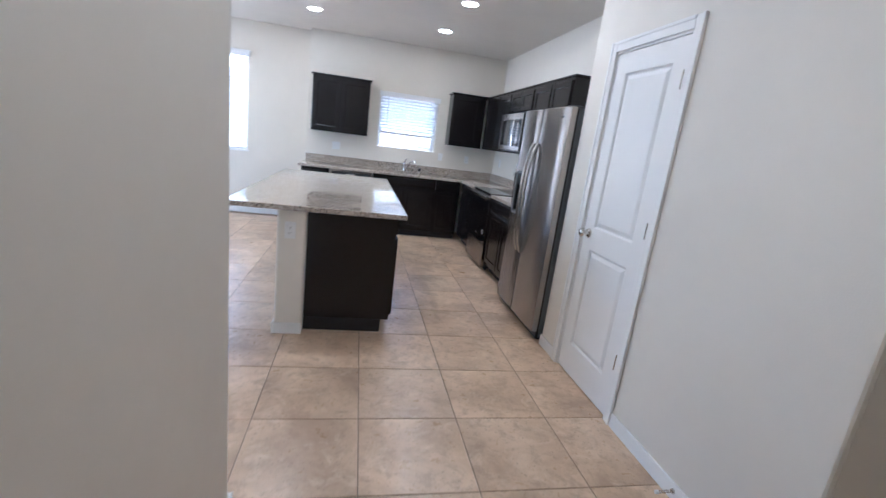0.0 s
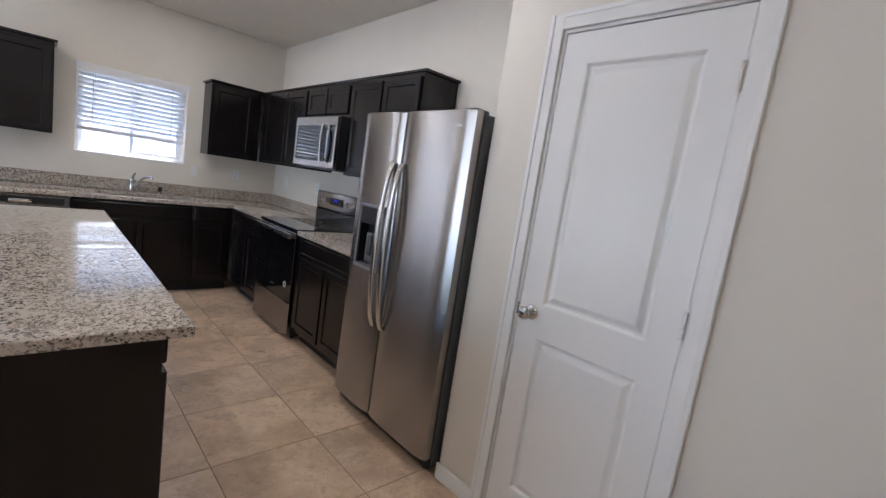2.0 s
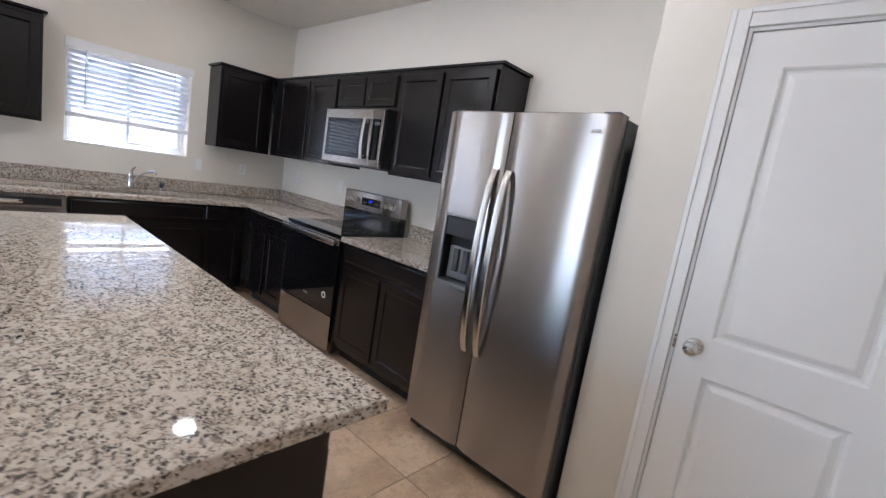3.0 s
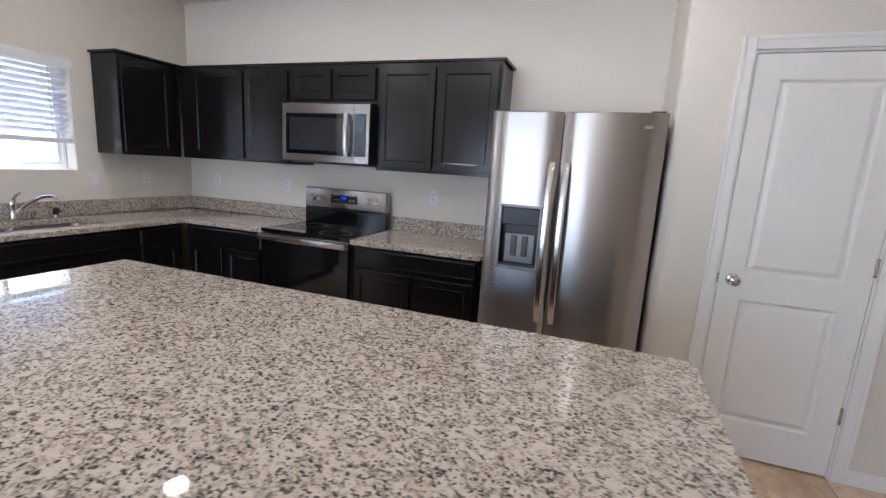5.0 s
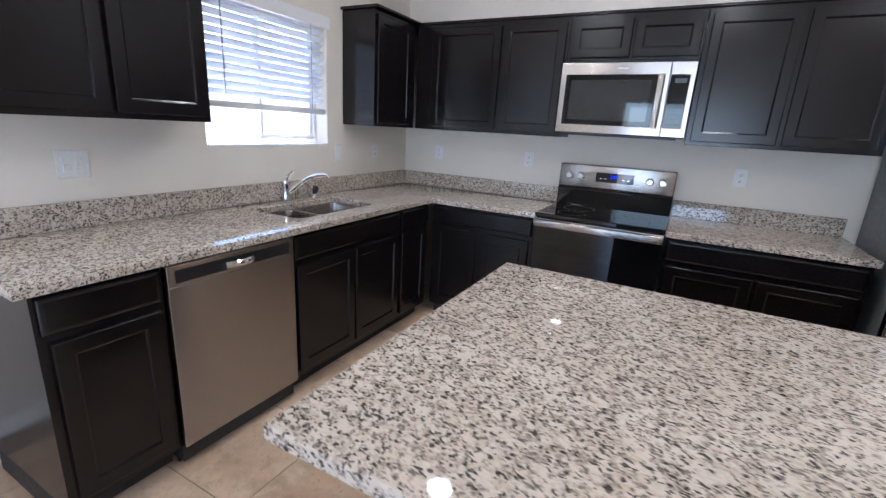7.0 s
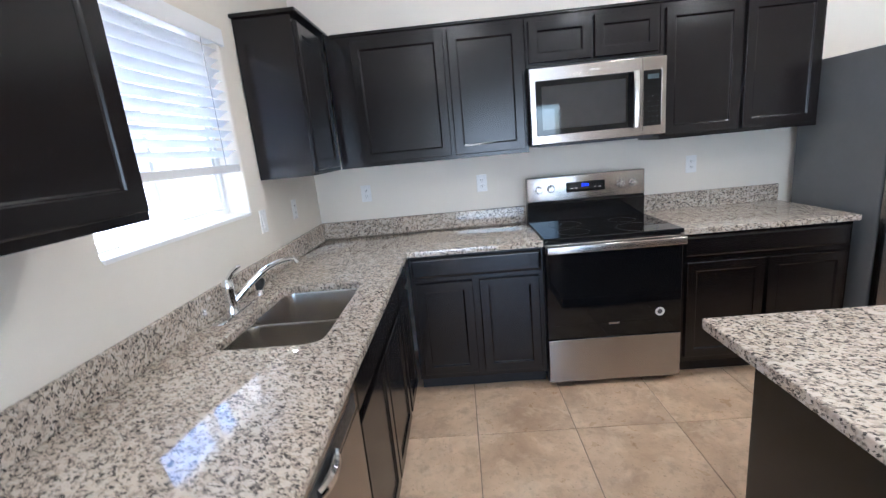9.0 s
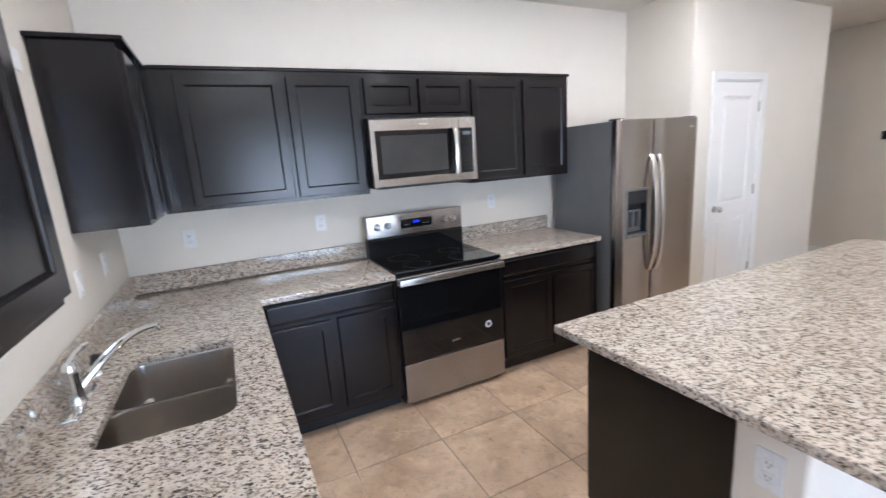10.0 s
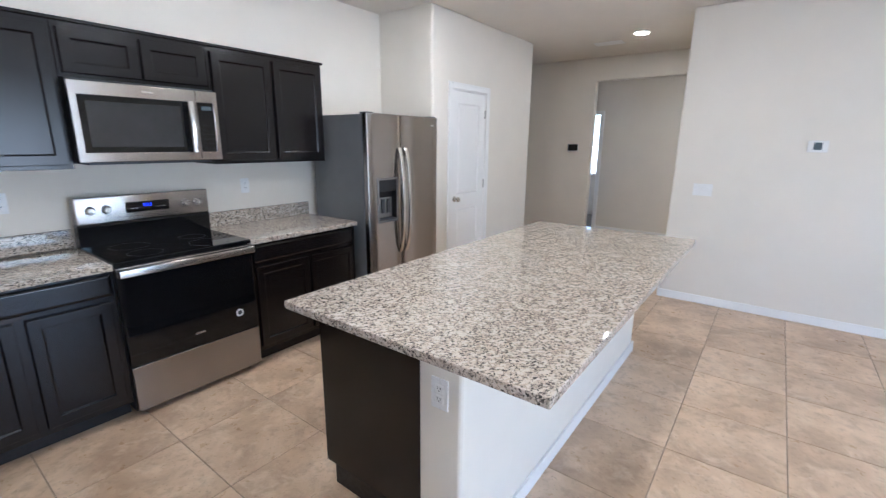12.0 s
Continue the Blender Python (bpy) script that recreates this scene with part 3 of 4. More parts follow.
def refrigerator():
    y0, y1, split = 3.462, 4.356, 3.965
    ob = thing("refrigerator", (1.85, 3.91, 0), "stainless side-by-side refrigerator with an ice and water dispenser", "refrigerator")
    part("cabinet_body", plain_box(1.567, 2.19, y0 + 0.004, y1 - 0.004, 0.03, 1.765, r=0.006), STEEL_SIDE, ob, "grey painted steel sides")
    part("base_grille", plain_box(1.547, 1.60, y0 + 0.01, y1 - 0.01, 0.02, 0.075, r=0.004), BLACK, ob)
    for y in (y0 + 0.06, y1 - 0.06):
        part("foot", cyl(bmesh.new(), (1.587, y, 0.0), (0, 0, 1), 0.022, 0.018, 0.03), BLACK, ob)
    part("gasket", plain_box(1.549, 1.5665, y0 + 0.012, y1 - 0.012, 0.08, 1.762), BLACK, ob)
    for y in (y0 + 0.05, y1 - 0.05):
        part("hinge_cover", plain_box(1.512, 1.60, y - 0.035, y + 0.035, 1.766, 1.782, r=0.005), DARK_GREY, ob)
    right = part("door", bowed(bmesh.new(), y0, split - 0.003, 0.085, 1.772, 1.5, 1.548, 0.013), STEEL, ob, "wide brushed stainless door")
    # freezer door with the opening for the dispenser
    dy0, dy1, dz0, dz1 = 4.032, 4.268, 0.893, 1.258
    left = bmesh.new()
    n = 12
    ys = sorted({split + 0.003 + (y1 - split - 0.003) * k / n for k in range(n + 1)} | {dy0, dy1})
    zs = [0.085, 0.091, dz0, dz1, 1.766, 1.772]
    mid, half = (split + y1) / 2, (y1 - split) / 2

    def front(y):
        s = (y - mid) / half
        return 1.5 - 0.014 * (1 - s ** 4) + (0.006 if abs(s) > 0.98 else 0)
    grid = [[left.verts.new((front(y) + (0.006 if j in (0, 5) else 0), y, z)) for j, z in enumerate(zs)] for y in ys]
    for i in range(len(ys) - 1):
        for j in range(5):
            if not (j == 2 and dy0 <= (ys[i] + ys[i + 1]) / 2 <= dy1):
                left.faces.new((grid[i][j], grid[i + 1][j], grid[i + 1][j + 1], grid[i][j + 1]))
    back = [[left.verts.new((1.548, y, z)) for z in (0.085, 1.772)] for y in (ys[0], ys[-1])]
    left.faces.new([g[0] for g in grid] + [back[1][0], back[0][0]])
    left.faces.new([g[5] for g in grid] + [back[1][1], back[0][1]])
    left.faces.new([*grid[0], back[0][1], back[0][0]])
    left.faces.new([*grid[-1], back[1][1], back[1][0]])
    bmesh.ops.recalc_face_normals(left, faces=left.faces[:])
    door = part("door", left, STEEL, ob, "narrow brushed stainless door with the dispenser")
    frame_bm = cells([dy0 - 0.004, dy0 + 0.012, dy1 - 0.012, dy1 + 0.004], [dz0 - 0.004, dz0 + 0.014, dz1 - 0.012, dz1 + 0.004], lambda u, v: not (dy0 + 0.012 < u < dy1 - 0.012 and dz0 + 0.014 < v < dz1 - 0.012), 1.48, 1.494, ALONG_Y, 0.003, 2)
    part("dispenser_frame", frame_bm, ROUGH_NICKEL, door, "thin silver rim")
    rec = bmesh.new()
    box(rec, 1.548, 1.557, dy0, dy1, dz0, dz1)
    box(rec, 1.496, 1.548, dy0, dy0 + 0.008, dz0, dz1)
    box(rec, 1.496, 1.548, dy1 - 0.008, dy1, dz0, dz1)
    box(rec, 1.496, 1.548, dy0 + 0.008, dy1 - 0.008, dz1 - 0.008, dz1)
    part("dispenser_recess", rec, BLACK, door)
    part("control_panel", plain_box(1.486, 1.512, dy0 + 0.014, dy1 - 0.014, dz1 - 0.11, dz1 - 0.014, r=0.004), BLACK, door)
    part("drip_tray", plain_box(1.486, 1.547, dy0 + 0.01, dy1 - 0.01, dz0 + 0.004, dz0 + 0.022, r=0.003), DARK_GREY, door)
    part("dispenser_back", plain_box(1.524, 1.544, dy0 + 0.03, dy1 - 0.03, dz0 + 0.03, dz0 + 0.20, r=0.006), ROUGH_NICKEL, door)
    for k in (-0.032, 0.032):
        yc = (dy0 + dy1) / 2 + k
        part("paddle", plain_box(1.51, 1.523, yc - 0.018, yc + 0.018, dz0 + 0.07, dz0 + 0.19, r=0.005), DARK_GREY, door)
    # bowed bar handles either side of the split
    for yc, own in ((split - 0.040, right), (split + 0.040, door)):
        bm = bmesh.new()
        pts = [(1.486 - 0.052 * math.sin(math.pi * min(1, max(0, k / 16))) ** 0.55, yc, 0.60 + 0.905 * k / 16) for k in range(17)]
        prev = None
        for k, (px, py, pz) in enumerate(pts):
            ring = [bm.verts.new((px + dx, py + dy, pz)) for dx, dy in ((0.007, -0.0145), (0.007, 0.0145), (0.003, 0.0175), (-0.004, 0.0175), (-0.008, 0.013), (-0.0095, 0), (-0.008, -0.013), (-0.004, -0.0175), (0.003, -0.0175))]
            if prev:
                for i in range(9):
                    bm.faces.new((prev[i], prev[(i + 1) % 9], ring[(i + 1) % 9], ring[i]))
            else:
                bm.faces.new(ring)
            prev = ring
        bm.faces.new(prev)
        bmesh.ops.recalc_face_normals(bm, faces=bm.faces[:])
        part("handle", bm, HANDLE, own, "polished bowed flat bar handle")
    part("badge", plain_box(1.4885, 1.493, 3.53, 3.60, 1.692, 1.708, r=0.0015), CHROME, right)


refrigerator()


def cooking_range():
    y0, y1 = RANGE
    yc = (y0 + y1) / 2
    ob = thing("range", (1.9, yc, 0), "freestanding electric range with black glass and stainless trim", "range")
    part("body", plain_box(1.635, 2.20, y0 + 0.002, y1 - 0.002, 0.03, 0.895, r=0.003), BLACK, ob)
    for y in (y0 + 0.06, y1 - 0.06):
        part("foot", cyl(bmesh.new(), (1.68, y, 0), (0, 0, 1), 0.018, 0.016, 0.032), BLACK, ob)
    top = part("cooktop", plain_box(1.60, 2.135, y0 - 0.001, y1 + 0.001, 0.896, 0.922, r=0.005), BLACK_GLASS, ob, "black glass cooktop")
    for cx, cy, r in ((1.74, y0 + 0.2, 0.115), (1.74, y1 - 0.2, 0.09), (1.98, y0 + 0.2, 0.08), (1.98, y1 - 0.2, 0.105)):
        bm = bmesh.new()
        bmesh.ops.create_circle(bm, cap_ends=False, segments=48, radius=r, matrix=Matrix.Translation((cx, cy, 0.9226)))
        bmesh.ops.create_circle(bm, cap_ends=False, segments=48, radius=r - 0.003, matrix=Matrix.Translation((cx, cy, 0.9226)))
        bmesh.ops.bridge_loops(bm, edges=bm.edges[:])
        part("burner_ring", bm, RING_GREY, top)
    # door
    door = part("oven_door", plain_box(1.598, 1.634, y0 + 0.004, y1 - 0.004, 0.318, 0.842, r=0.004), BLACK_GLASS, ob, "black glass oven door")
    part("door_band", plain_box(1.59, 1.634, y0 + 0.003, y1 - 0.003, 0.843, 0.89, r=0.004), STEEL, ob)
    bm = bmesh.new()
    box(bm, 1.548, 1.572, y0 + 0.004, y1 - 0.004, 0.842, 0.886, 0.008, 3)
    for y in (y0 + 0.03, y1 - 0.03):
        box(bm, 1.572, 1.592, y - 0.015, y + 0.015, 0.848, 0.88, 0.003)
    part("handle", bm, STEEL, door, "wide stainless handle")
    part("badge", plain_box(1.5965, 1.5985, yc - 0.03, yc + 0.03, 0.392, 0.404, r=0.0008), NICKEL, door)
    part("sticker", cyl(bmesh.new(), (1.5985, 5.457, 0.448), (-1, 0, 0), 0.026, 0.026, 0.0012), PLATE, door, "round silver sticker")
    part("sticker_print", cyl(bmesh.new(), (1.5973, 5.457, 0.448), (-1, 0, 0), 0.014, 0.014, 0.0006), DARK_GREY, door)
    part("drawer", plain_box(1.597, 1.634, y0 + 0.004, y1 - 0.004, 0.042, 0.312, r=0.004), STEEL, ob, "stainless storage drawer")
    # backguard: a sloped panel over a black step
    guard = bmesh.new()
    prof = [(2.135, 0.897), (2.128, 1.04), (2.135, 1.055), (2.20, 1.055), (2.20, 0.897)]
    for y in (y0, y1):
        guard.faces.new([guard.verts.new((x, y, z)) for x, z in prof])
    guard.verts.ensure_lookup_table()
    vv = list(guard.verts)
    for i in range(5):
        guard.faces.new((vv[i], vv[(i + 1) % 5], vv[5 + (i + 1) % 5], vv[5 + i]))
    bmesh.ops.recalc_face_normals(guard, faces=guard.faces[:])
    part("backguard_base", guard, BLACK_GLASS, ob)
    panel = part("control_panel", plain_box(2.125, 2.20, y0, y1, 1.056, 1.216, r=0.008, seg=3), STEEL, ob, "stainless control panel")
    part("display", plain_box(2.1205, 2.126, yc - 0.125, yc + 0.125, 1.105, 1.17, r=0.002), BLACK_GLASS, panel)
    digits = bmesh.new()
    for k in range(3):
        for dz in (0.0, 0.014):
            box(digits, 2.119, 2.1203, yc + 0.018 - k * 0.018, yc + 0.028 - k * 0.018, 1.139 + dz, 1.1415 + dz)
        box(digits, 2.119, 2.1203, yc + 0.018 - k * 0.018, yc + 0.0205 - k * 0.018, 1.139, 1.155)
    part("clock_digits", digits, BLUE_LED, panel)
    for k in (-3, -2, 2, 3):
        part("button_mark", plain_box(2.1195, 2.1203, yc + k * 0.03 - 0.008, yc + k * 0.03 + 0.008, 1.128, 1.132), NICKEL, panel)
    for y in (y1 - 0.075, y1 - 0.155, y0 + 0.155, y0 + 0.075):
        bm = lathe(bmesh.new(), (2.125, y, 1.137), (-1, 0, 0), [(0.027, 0.0), (0.027, 0.006), (0.022, 0.009), (0.019, 0.028), (0.017, 0.03)])
        box(bm, 2.088, 2.096, y - 0.003, y + 0.003, 1.118, 1.156, 0.001)
        part("knob", bm, NICKEL, panel, "round silver knob")


cooking_range()


def microwave():
    y0, y1, z0, z1, xf = 5.336, 6.096, 1.427, 1.85, 1.842
    ob = thing("microwave", (2.0, 5.715, z0), "stainless over-the-range microwave with a dark window", "microwave")
    part("body", plain_box(xf + 0.03, RX - 0.003, y0 + 0.003, y1 - 0.003, z0, z1 + 0.012, r=0.003), BLACK, ob)
    yd = 5.468
    fr = cells([yd, 5.495, 6.062, y1], [z0 + 0.004, z0 + 0.055, z1 - 0.07, z1], lambda u, v: not (5.495 < u < 6.062 and z0 + 0.055 < v < z1 - 0.07), xf, xf + 0.03, ALONG_Y, 0.003, 2)
    door = part("door", fr, STEEL, ob, "stainless framed door")
    part("glass", plain_box(xf + 0.004, xf + 0.028, 5.4955, 6.0615, z0 + 0.0555, z1 - 0.0705), BLACK_GLASS, door)
    part("window", plain_box(xf + 0.0025, xf + 0.0035, 5.56, 6.03, z0 + 0.085, z1 - 0.10), OVEN_GLASS, door, "grey mesh window")
    frp = cells([y0, y0 + 0.028, yd - 0.006, yd - 0.001], [z0 + 0.004, z0 + 0.055, z1 - 0.07, z1], lambda u, v: not (y0 + 0.028 < u < yd - 0.006 and z0 + 0.055 < v < z1 - 0.07), xf, xf + 0.03, ALONG_Y, 0.003, 2)
    panel = part("control_side", frp, STEEL, ob)
    part("keypad", plain_box(xf + 0.003, xf + 0.028, y0 + 0.0285, yd - 0.0065, z0 + 0.0555, z1 - 0.0705), BLACK_GLASS, panel)
    part("display", plain_box(xf + 0.0015, xf + 0.0028, y0 + 0.04, yd - 0.03, z1 - 0.115, z1 - 0.09), SCREEN, panel)
    for r in range(6):
        for c in range(3):
            part("key_mark", plain_box(xf + 0.0018, xf + 0.0028, y0 + 0.042 + c * 0.024, y0 + 0.052 + c * 0.024, z0 + 0.075 + r * 0.028, z0 + 0.079 + r * 0.028), RING_GREY, panel)
    bm = bmesh.new()
    prev = None
    for k in range(13):
        z, xo = z0 + 0.052 + 0.302 * k / 12, xf - 0.030 - 0.014 * math.sin(math.pi * k / 12)
        ring = [bm.verts.new((xo + dx, 5.512 + dy, z)) for dx, dy in ((0, -0.013), (-0.005, -0.017), (-0.010, -0.011), (-0.012, 0), (-0.010, 0.011), (-0.005, 0.017), (0, 0.013))]
        if prev:
            for i in range(7):
                bm.faces.new((prev[i], prev[(i + 1) % 7], ring[(i + 1) % 7], ring[i]))
        else:
            bm.faces.new(ring)
        prev = ring
    bm.faces.new(prev)
    for zp in (z0 + 0.075, z0 + 0.33):
        box(bm, xf - 0.034, xf + 0.004, 5.502, 5.522, zp - 0.012, zp + 0.012, 0.003)
    bmesh.ops.recalc_face_normals(bm, faces=bm.faces[:])
    part("handle", bm, HANDLE, door, "curved bright handle")
    part("vent_plate", plain_box(xf + 0.05, RX - 0.05, y0 + 0.05, y1 - 0.05, z0 - 0.012, z0 - 0.0005, r=0.002), DARK_GREY, ob)
    part("badge", plain_box(xf - 0.0015, xf, 5.70, 5.76, z1 - 0.04, z1 - 0.03), NICKEL, door)


microwave()


def dishwasher():
    x0, x1, yf = -0.297, 0.299, 6.872
    ob = thing("dishwasher", (0.0, 7.1, 0), "stainless dishwasher under the worktop", "dishwasher")
    part("tub", plain_box(x0 + 0.004, x1 - 0.004, yf + 0.035, 7.45, 0.02, 0.875), BLACK, ob)
    door = part("door", plain_box(x0, x1, yf, yf + 0.034, 0.105, 0.79, r=0.004), STEEL, ob, "brushed stainless door")
    top = part("control_strip", plain_box(x0, x1, yf, yf + 0.034, 0.79, 0.872, r=0.004), STEEL, ob)
    part("recess", plain_box(x0 + 0.03, x1 - 0.03, yf - 0.002, yf + 0.001, 0.803, 0.853, r=0.0008), BLACK, top, "dark pocket strip")
    bm = bmesh.new()
    pts = [(0.001 + (k - 6) / 6 * 0.062, yf - 0.002 - 0.014 * (1 - ((k - 6) / 6) ** 2), 0.822) for k in range(13)]
    tube(bm, pts, 0.013, 10, 1.2)
    part("handle", bm, CHROME, top, "small bright pocket handle")
    part("toe_plate", plain_box(x0 + 0.004, x1 - 0.004, yf + 0.07, yf + 0.085, 0.002, 0.1), BLACK, ob)


dishwasher()


def sink():
    x0, x1, y0, y1 = SINK
    ob = thing("sink", ((x0 + x1) / 2, (y0 + y1) / 2, 0.7), "undermount double-bowl stainless steel sink", "sink")
    for a, b in ((x0 - 0.004, 0.742), (0.758, x1 + 0.004)):
        bm = bmesh.new()
        w, d = b - a, y1 - y0 + 0.008
        m = Matrix.Translation(((a + b) / 2, (y0 + y1) / 2, 0))
        prev = None
        for ins, z, rc in ((0.0, 0.8795, 0.045), (0.002, 0.87, 0.045), (0.008, 0.74, 0.05), (0.016, 0.715, 0.055), (0.035, 0.702, 0.05), (0.07, 0.700, 0.03)):
            hw, hd = w / 2 - ins, d / 2 - ins
            ring = []
            for cx, cy, a0 in ((1, 1, 0), (-1, 1, 90), (-1, -1, 180), (1, -1, 270)):
                for k in range(7):
                    t = radians(a0 + 15 * k)
                    ring.append(bm.verts.new(m @ Vector((cx * (hw - rc) + rc * math.cos(t), cy * (hd - rc) + rc * math.sin(t), z))))
            if prev:
                for i in range(len(ring)):
                    j = (i + 1) % len(ring)
                    bm.faces.new((prev[i], ring[i], ring[j], prev[j]))
            prev = ring
        bm.faces.new(prev)
        bmesh.ops.recalc_face_normals(bm, faces=bm.faces[:])
        bowl = part("bowl", bm, SINK_STEEL, ob)
        part("drain", lathe(bmesh.new(), ((a + b) / 2, (y0 + y1) / 2, 0.7005), (0, 0, 1), [(0.04, 0), (0.04, 0.002), (0.032, 0.003), (0.026, 0.001)]), CHROME, bowl)
    # saddle between the bowls, running out into the rounded corners
    bm, rc, ya, yb = bmesh.new(), 0.047, y0 - 0.004, y1 + 0.004
    pts = []
    for bx, sx in ((0.742, -1), (0.758, 1)):
        side = [(bx + sx * rc * (1 - math.sin(radians(15 * k))), ya + rc * (1 - math.cos(radians(15 * k)))) for k in range(7)]
        side += [(bx + sx * rc * (1 - math.cos(radians(15 * k))), yb - rc * (1 - math.sin(radians(15 * k)))) for k in range(7)]
        pts += side if sx < 0 else side[::-1]
    low, high = [bm.verts.new((u, v, 0.862)) for u, v in pts], [bm.verts.new((u, v, 0.8788)) for u, v in pts]
    fs = [bm.faces.new(low), bm.faces.new(high)]
    for k in range(len(low)):
        j = (k + 1) % len(low)
        fs.append(bm.faces.new((low[k], low[j], high[j], high[k])))
    bmesh.ops.recalc_face_normals(bm, faces=fs)
    bmesh.ops.bevel(bm, geom=list(fs[1].edges), offset=0.004, segments=2, affect="EDGES", profile=0.5)
    bmesh.ops.triangulate(bm, faces=[f for f in bm.faces if len(f.verts) > 8])
    part("divider", bm, SINK_STEEL, ob)


sink()


def faucet():
    x, y, z = 0.80, 7.46, 0.914
    ob = thing("faucet", (x, y, z), "chrome single-lever kitchen faucet with a long spout", "faucet")
    plate = bmesh.new()
    box(plate, x - 0.125, x + 0.125, y - 0.027, y + 0.027, z, z + 0.009, 0.0042, 3)
    part("deck_plate", plate, CHROME, ob)
    part("column", lathe(bmesh.new(), (x, y, z + 0.008), (0, 0, 1), [(0.027, 0), (0.024, 0.012), (0.0215, 0.03), (0.021, 0.085), (0.023, 0.094), (0.023, 0.112), (0.019, 0.128), (0.009, 0.136)], 28), CHROME, ob)
    bm = bmesh.new()
    tube(bm, [(x, y + 0.002, z + 0.125), (x + 0.003, y - 0.006, z + 0.146), (x + 0.008, y - 0.022, z + 0.168), (x + 0.014, y - 0.042, z + 0.184), (x + 0.018, y - 0.056, z + 0.189)], [0.013, 0.012, 0.0115, 0.011, 0.006], 12, 0.75)
    part("lever", bm, CHROME, ob)
    bm = bmesh.new()
    pts = []
    for k in range(15):
        s = k / 14
        pts.append((x + 0.010 + 0.117 * s, y - 0.010 - 0.212 * s, z + 0.05 + 0.125 * math.sin(s * 1.75)))
    pts.append((pts[-1][0] + 0.004, pts[-1][1] - 0.008, pts[-1][2] - 0.018))
    tube(bm, pts, [0.0155 - 0.0055 * k / 14 for k in range(15)] + [0.011], 14)
    part("spout", bm, CHROME, ob)
    sp = thing("side_sprayer", (1.04, 7.462, z), "black side sprayer on a chrome collar", "sprayer")
    part("collar", lathe(bmesh.new(), (1.04, 7.462, z), (0, 0, 1), [(0.024, 0), (0.022, 0.01), (0.017, 0.022)]), CHROME, sp)
    part("head", lathe(bmesh.new(), (1.04, 7.462, z + 0.02), (0.15, -0.2, 1), [(0.013, 0), (0.02, 0.02), (0.021, 0.045), (0.012, 0.055)]), BLACK, sp)


faucet()


# ---- windows ----
def window_unit(name, x0, x1, z0, z1, y, kind, label):
    """A vinyl window set in its opening at depth y. kind: slider or hung."""
    ob = thing(name, ((x0 + x1) / 2, y, z0), label, "window", kind="structure")
    f = 0.03 if kind == "slider" else 0.022
    fr = cells([x0, x0 + f, x1 - f, x1], [z0, z0 + f, z1 - f, z1], lambda u, v: not (x0 + f < u < x1 - f and z0 + f < v < z1 - f), y, y + 0.07, ALONG_X, 0.004, 2)
    part("window_frame", fr, VINYL, ob)
    if kind == "slider":
        xm = (x0 + x1) / 2
        sashes = [(x0 + f, xm + 0.018, z0 + f, z1 - f, y + 0.036), (xm - 0.018, x1 - f, z0 + f, z1 - f, y + 0.008)]
    else:
        zm = z0 + (z1 - z0) * 0.49
        sashes = [(x0 + f, x1 - f, z0 + f, zm + 0.018, y + 0.008), (x0 + f, x1 - f, zm - 0.018, z1 - f, y + 0.036)]
    for a, b, c, d, yy in sashes:
        s = 0.026 if kind == "slider" else 0.024
        bm = cells([a, a + s, b - s, b], [c, c + s, d - s, d], lambda u, v: not (a + s < u < b - s and c + s < v < d - s), yy, yy + 0.025, ALONG_X, 0.003, 2)
        sash = part("sash", bm, VINYL, ob)
        pane = part("pane", plain_box(a + s - 0.004, b - s + 0.004, yy + 0.010, yy + 0.014, c + s - 0.004, d - s + 0.004), GLASS, sash)
        pane.visible_shadow = False
    return ob


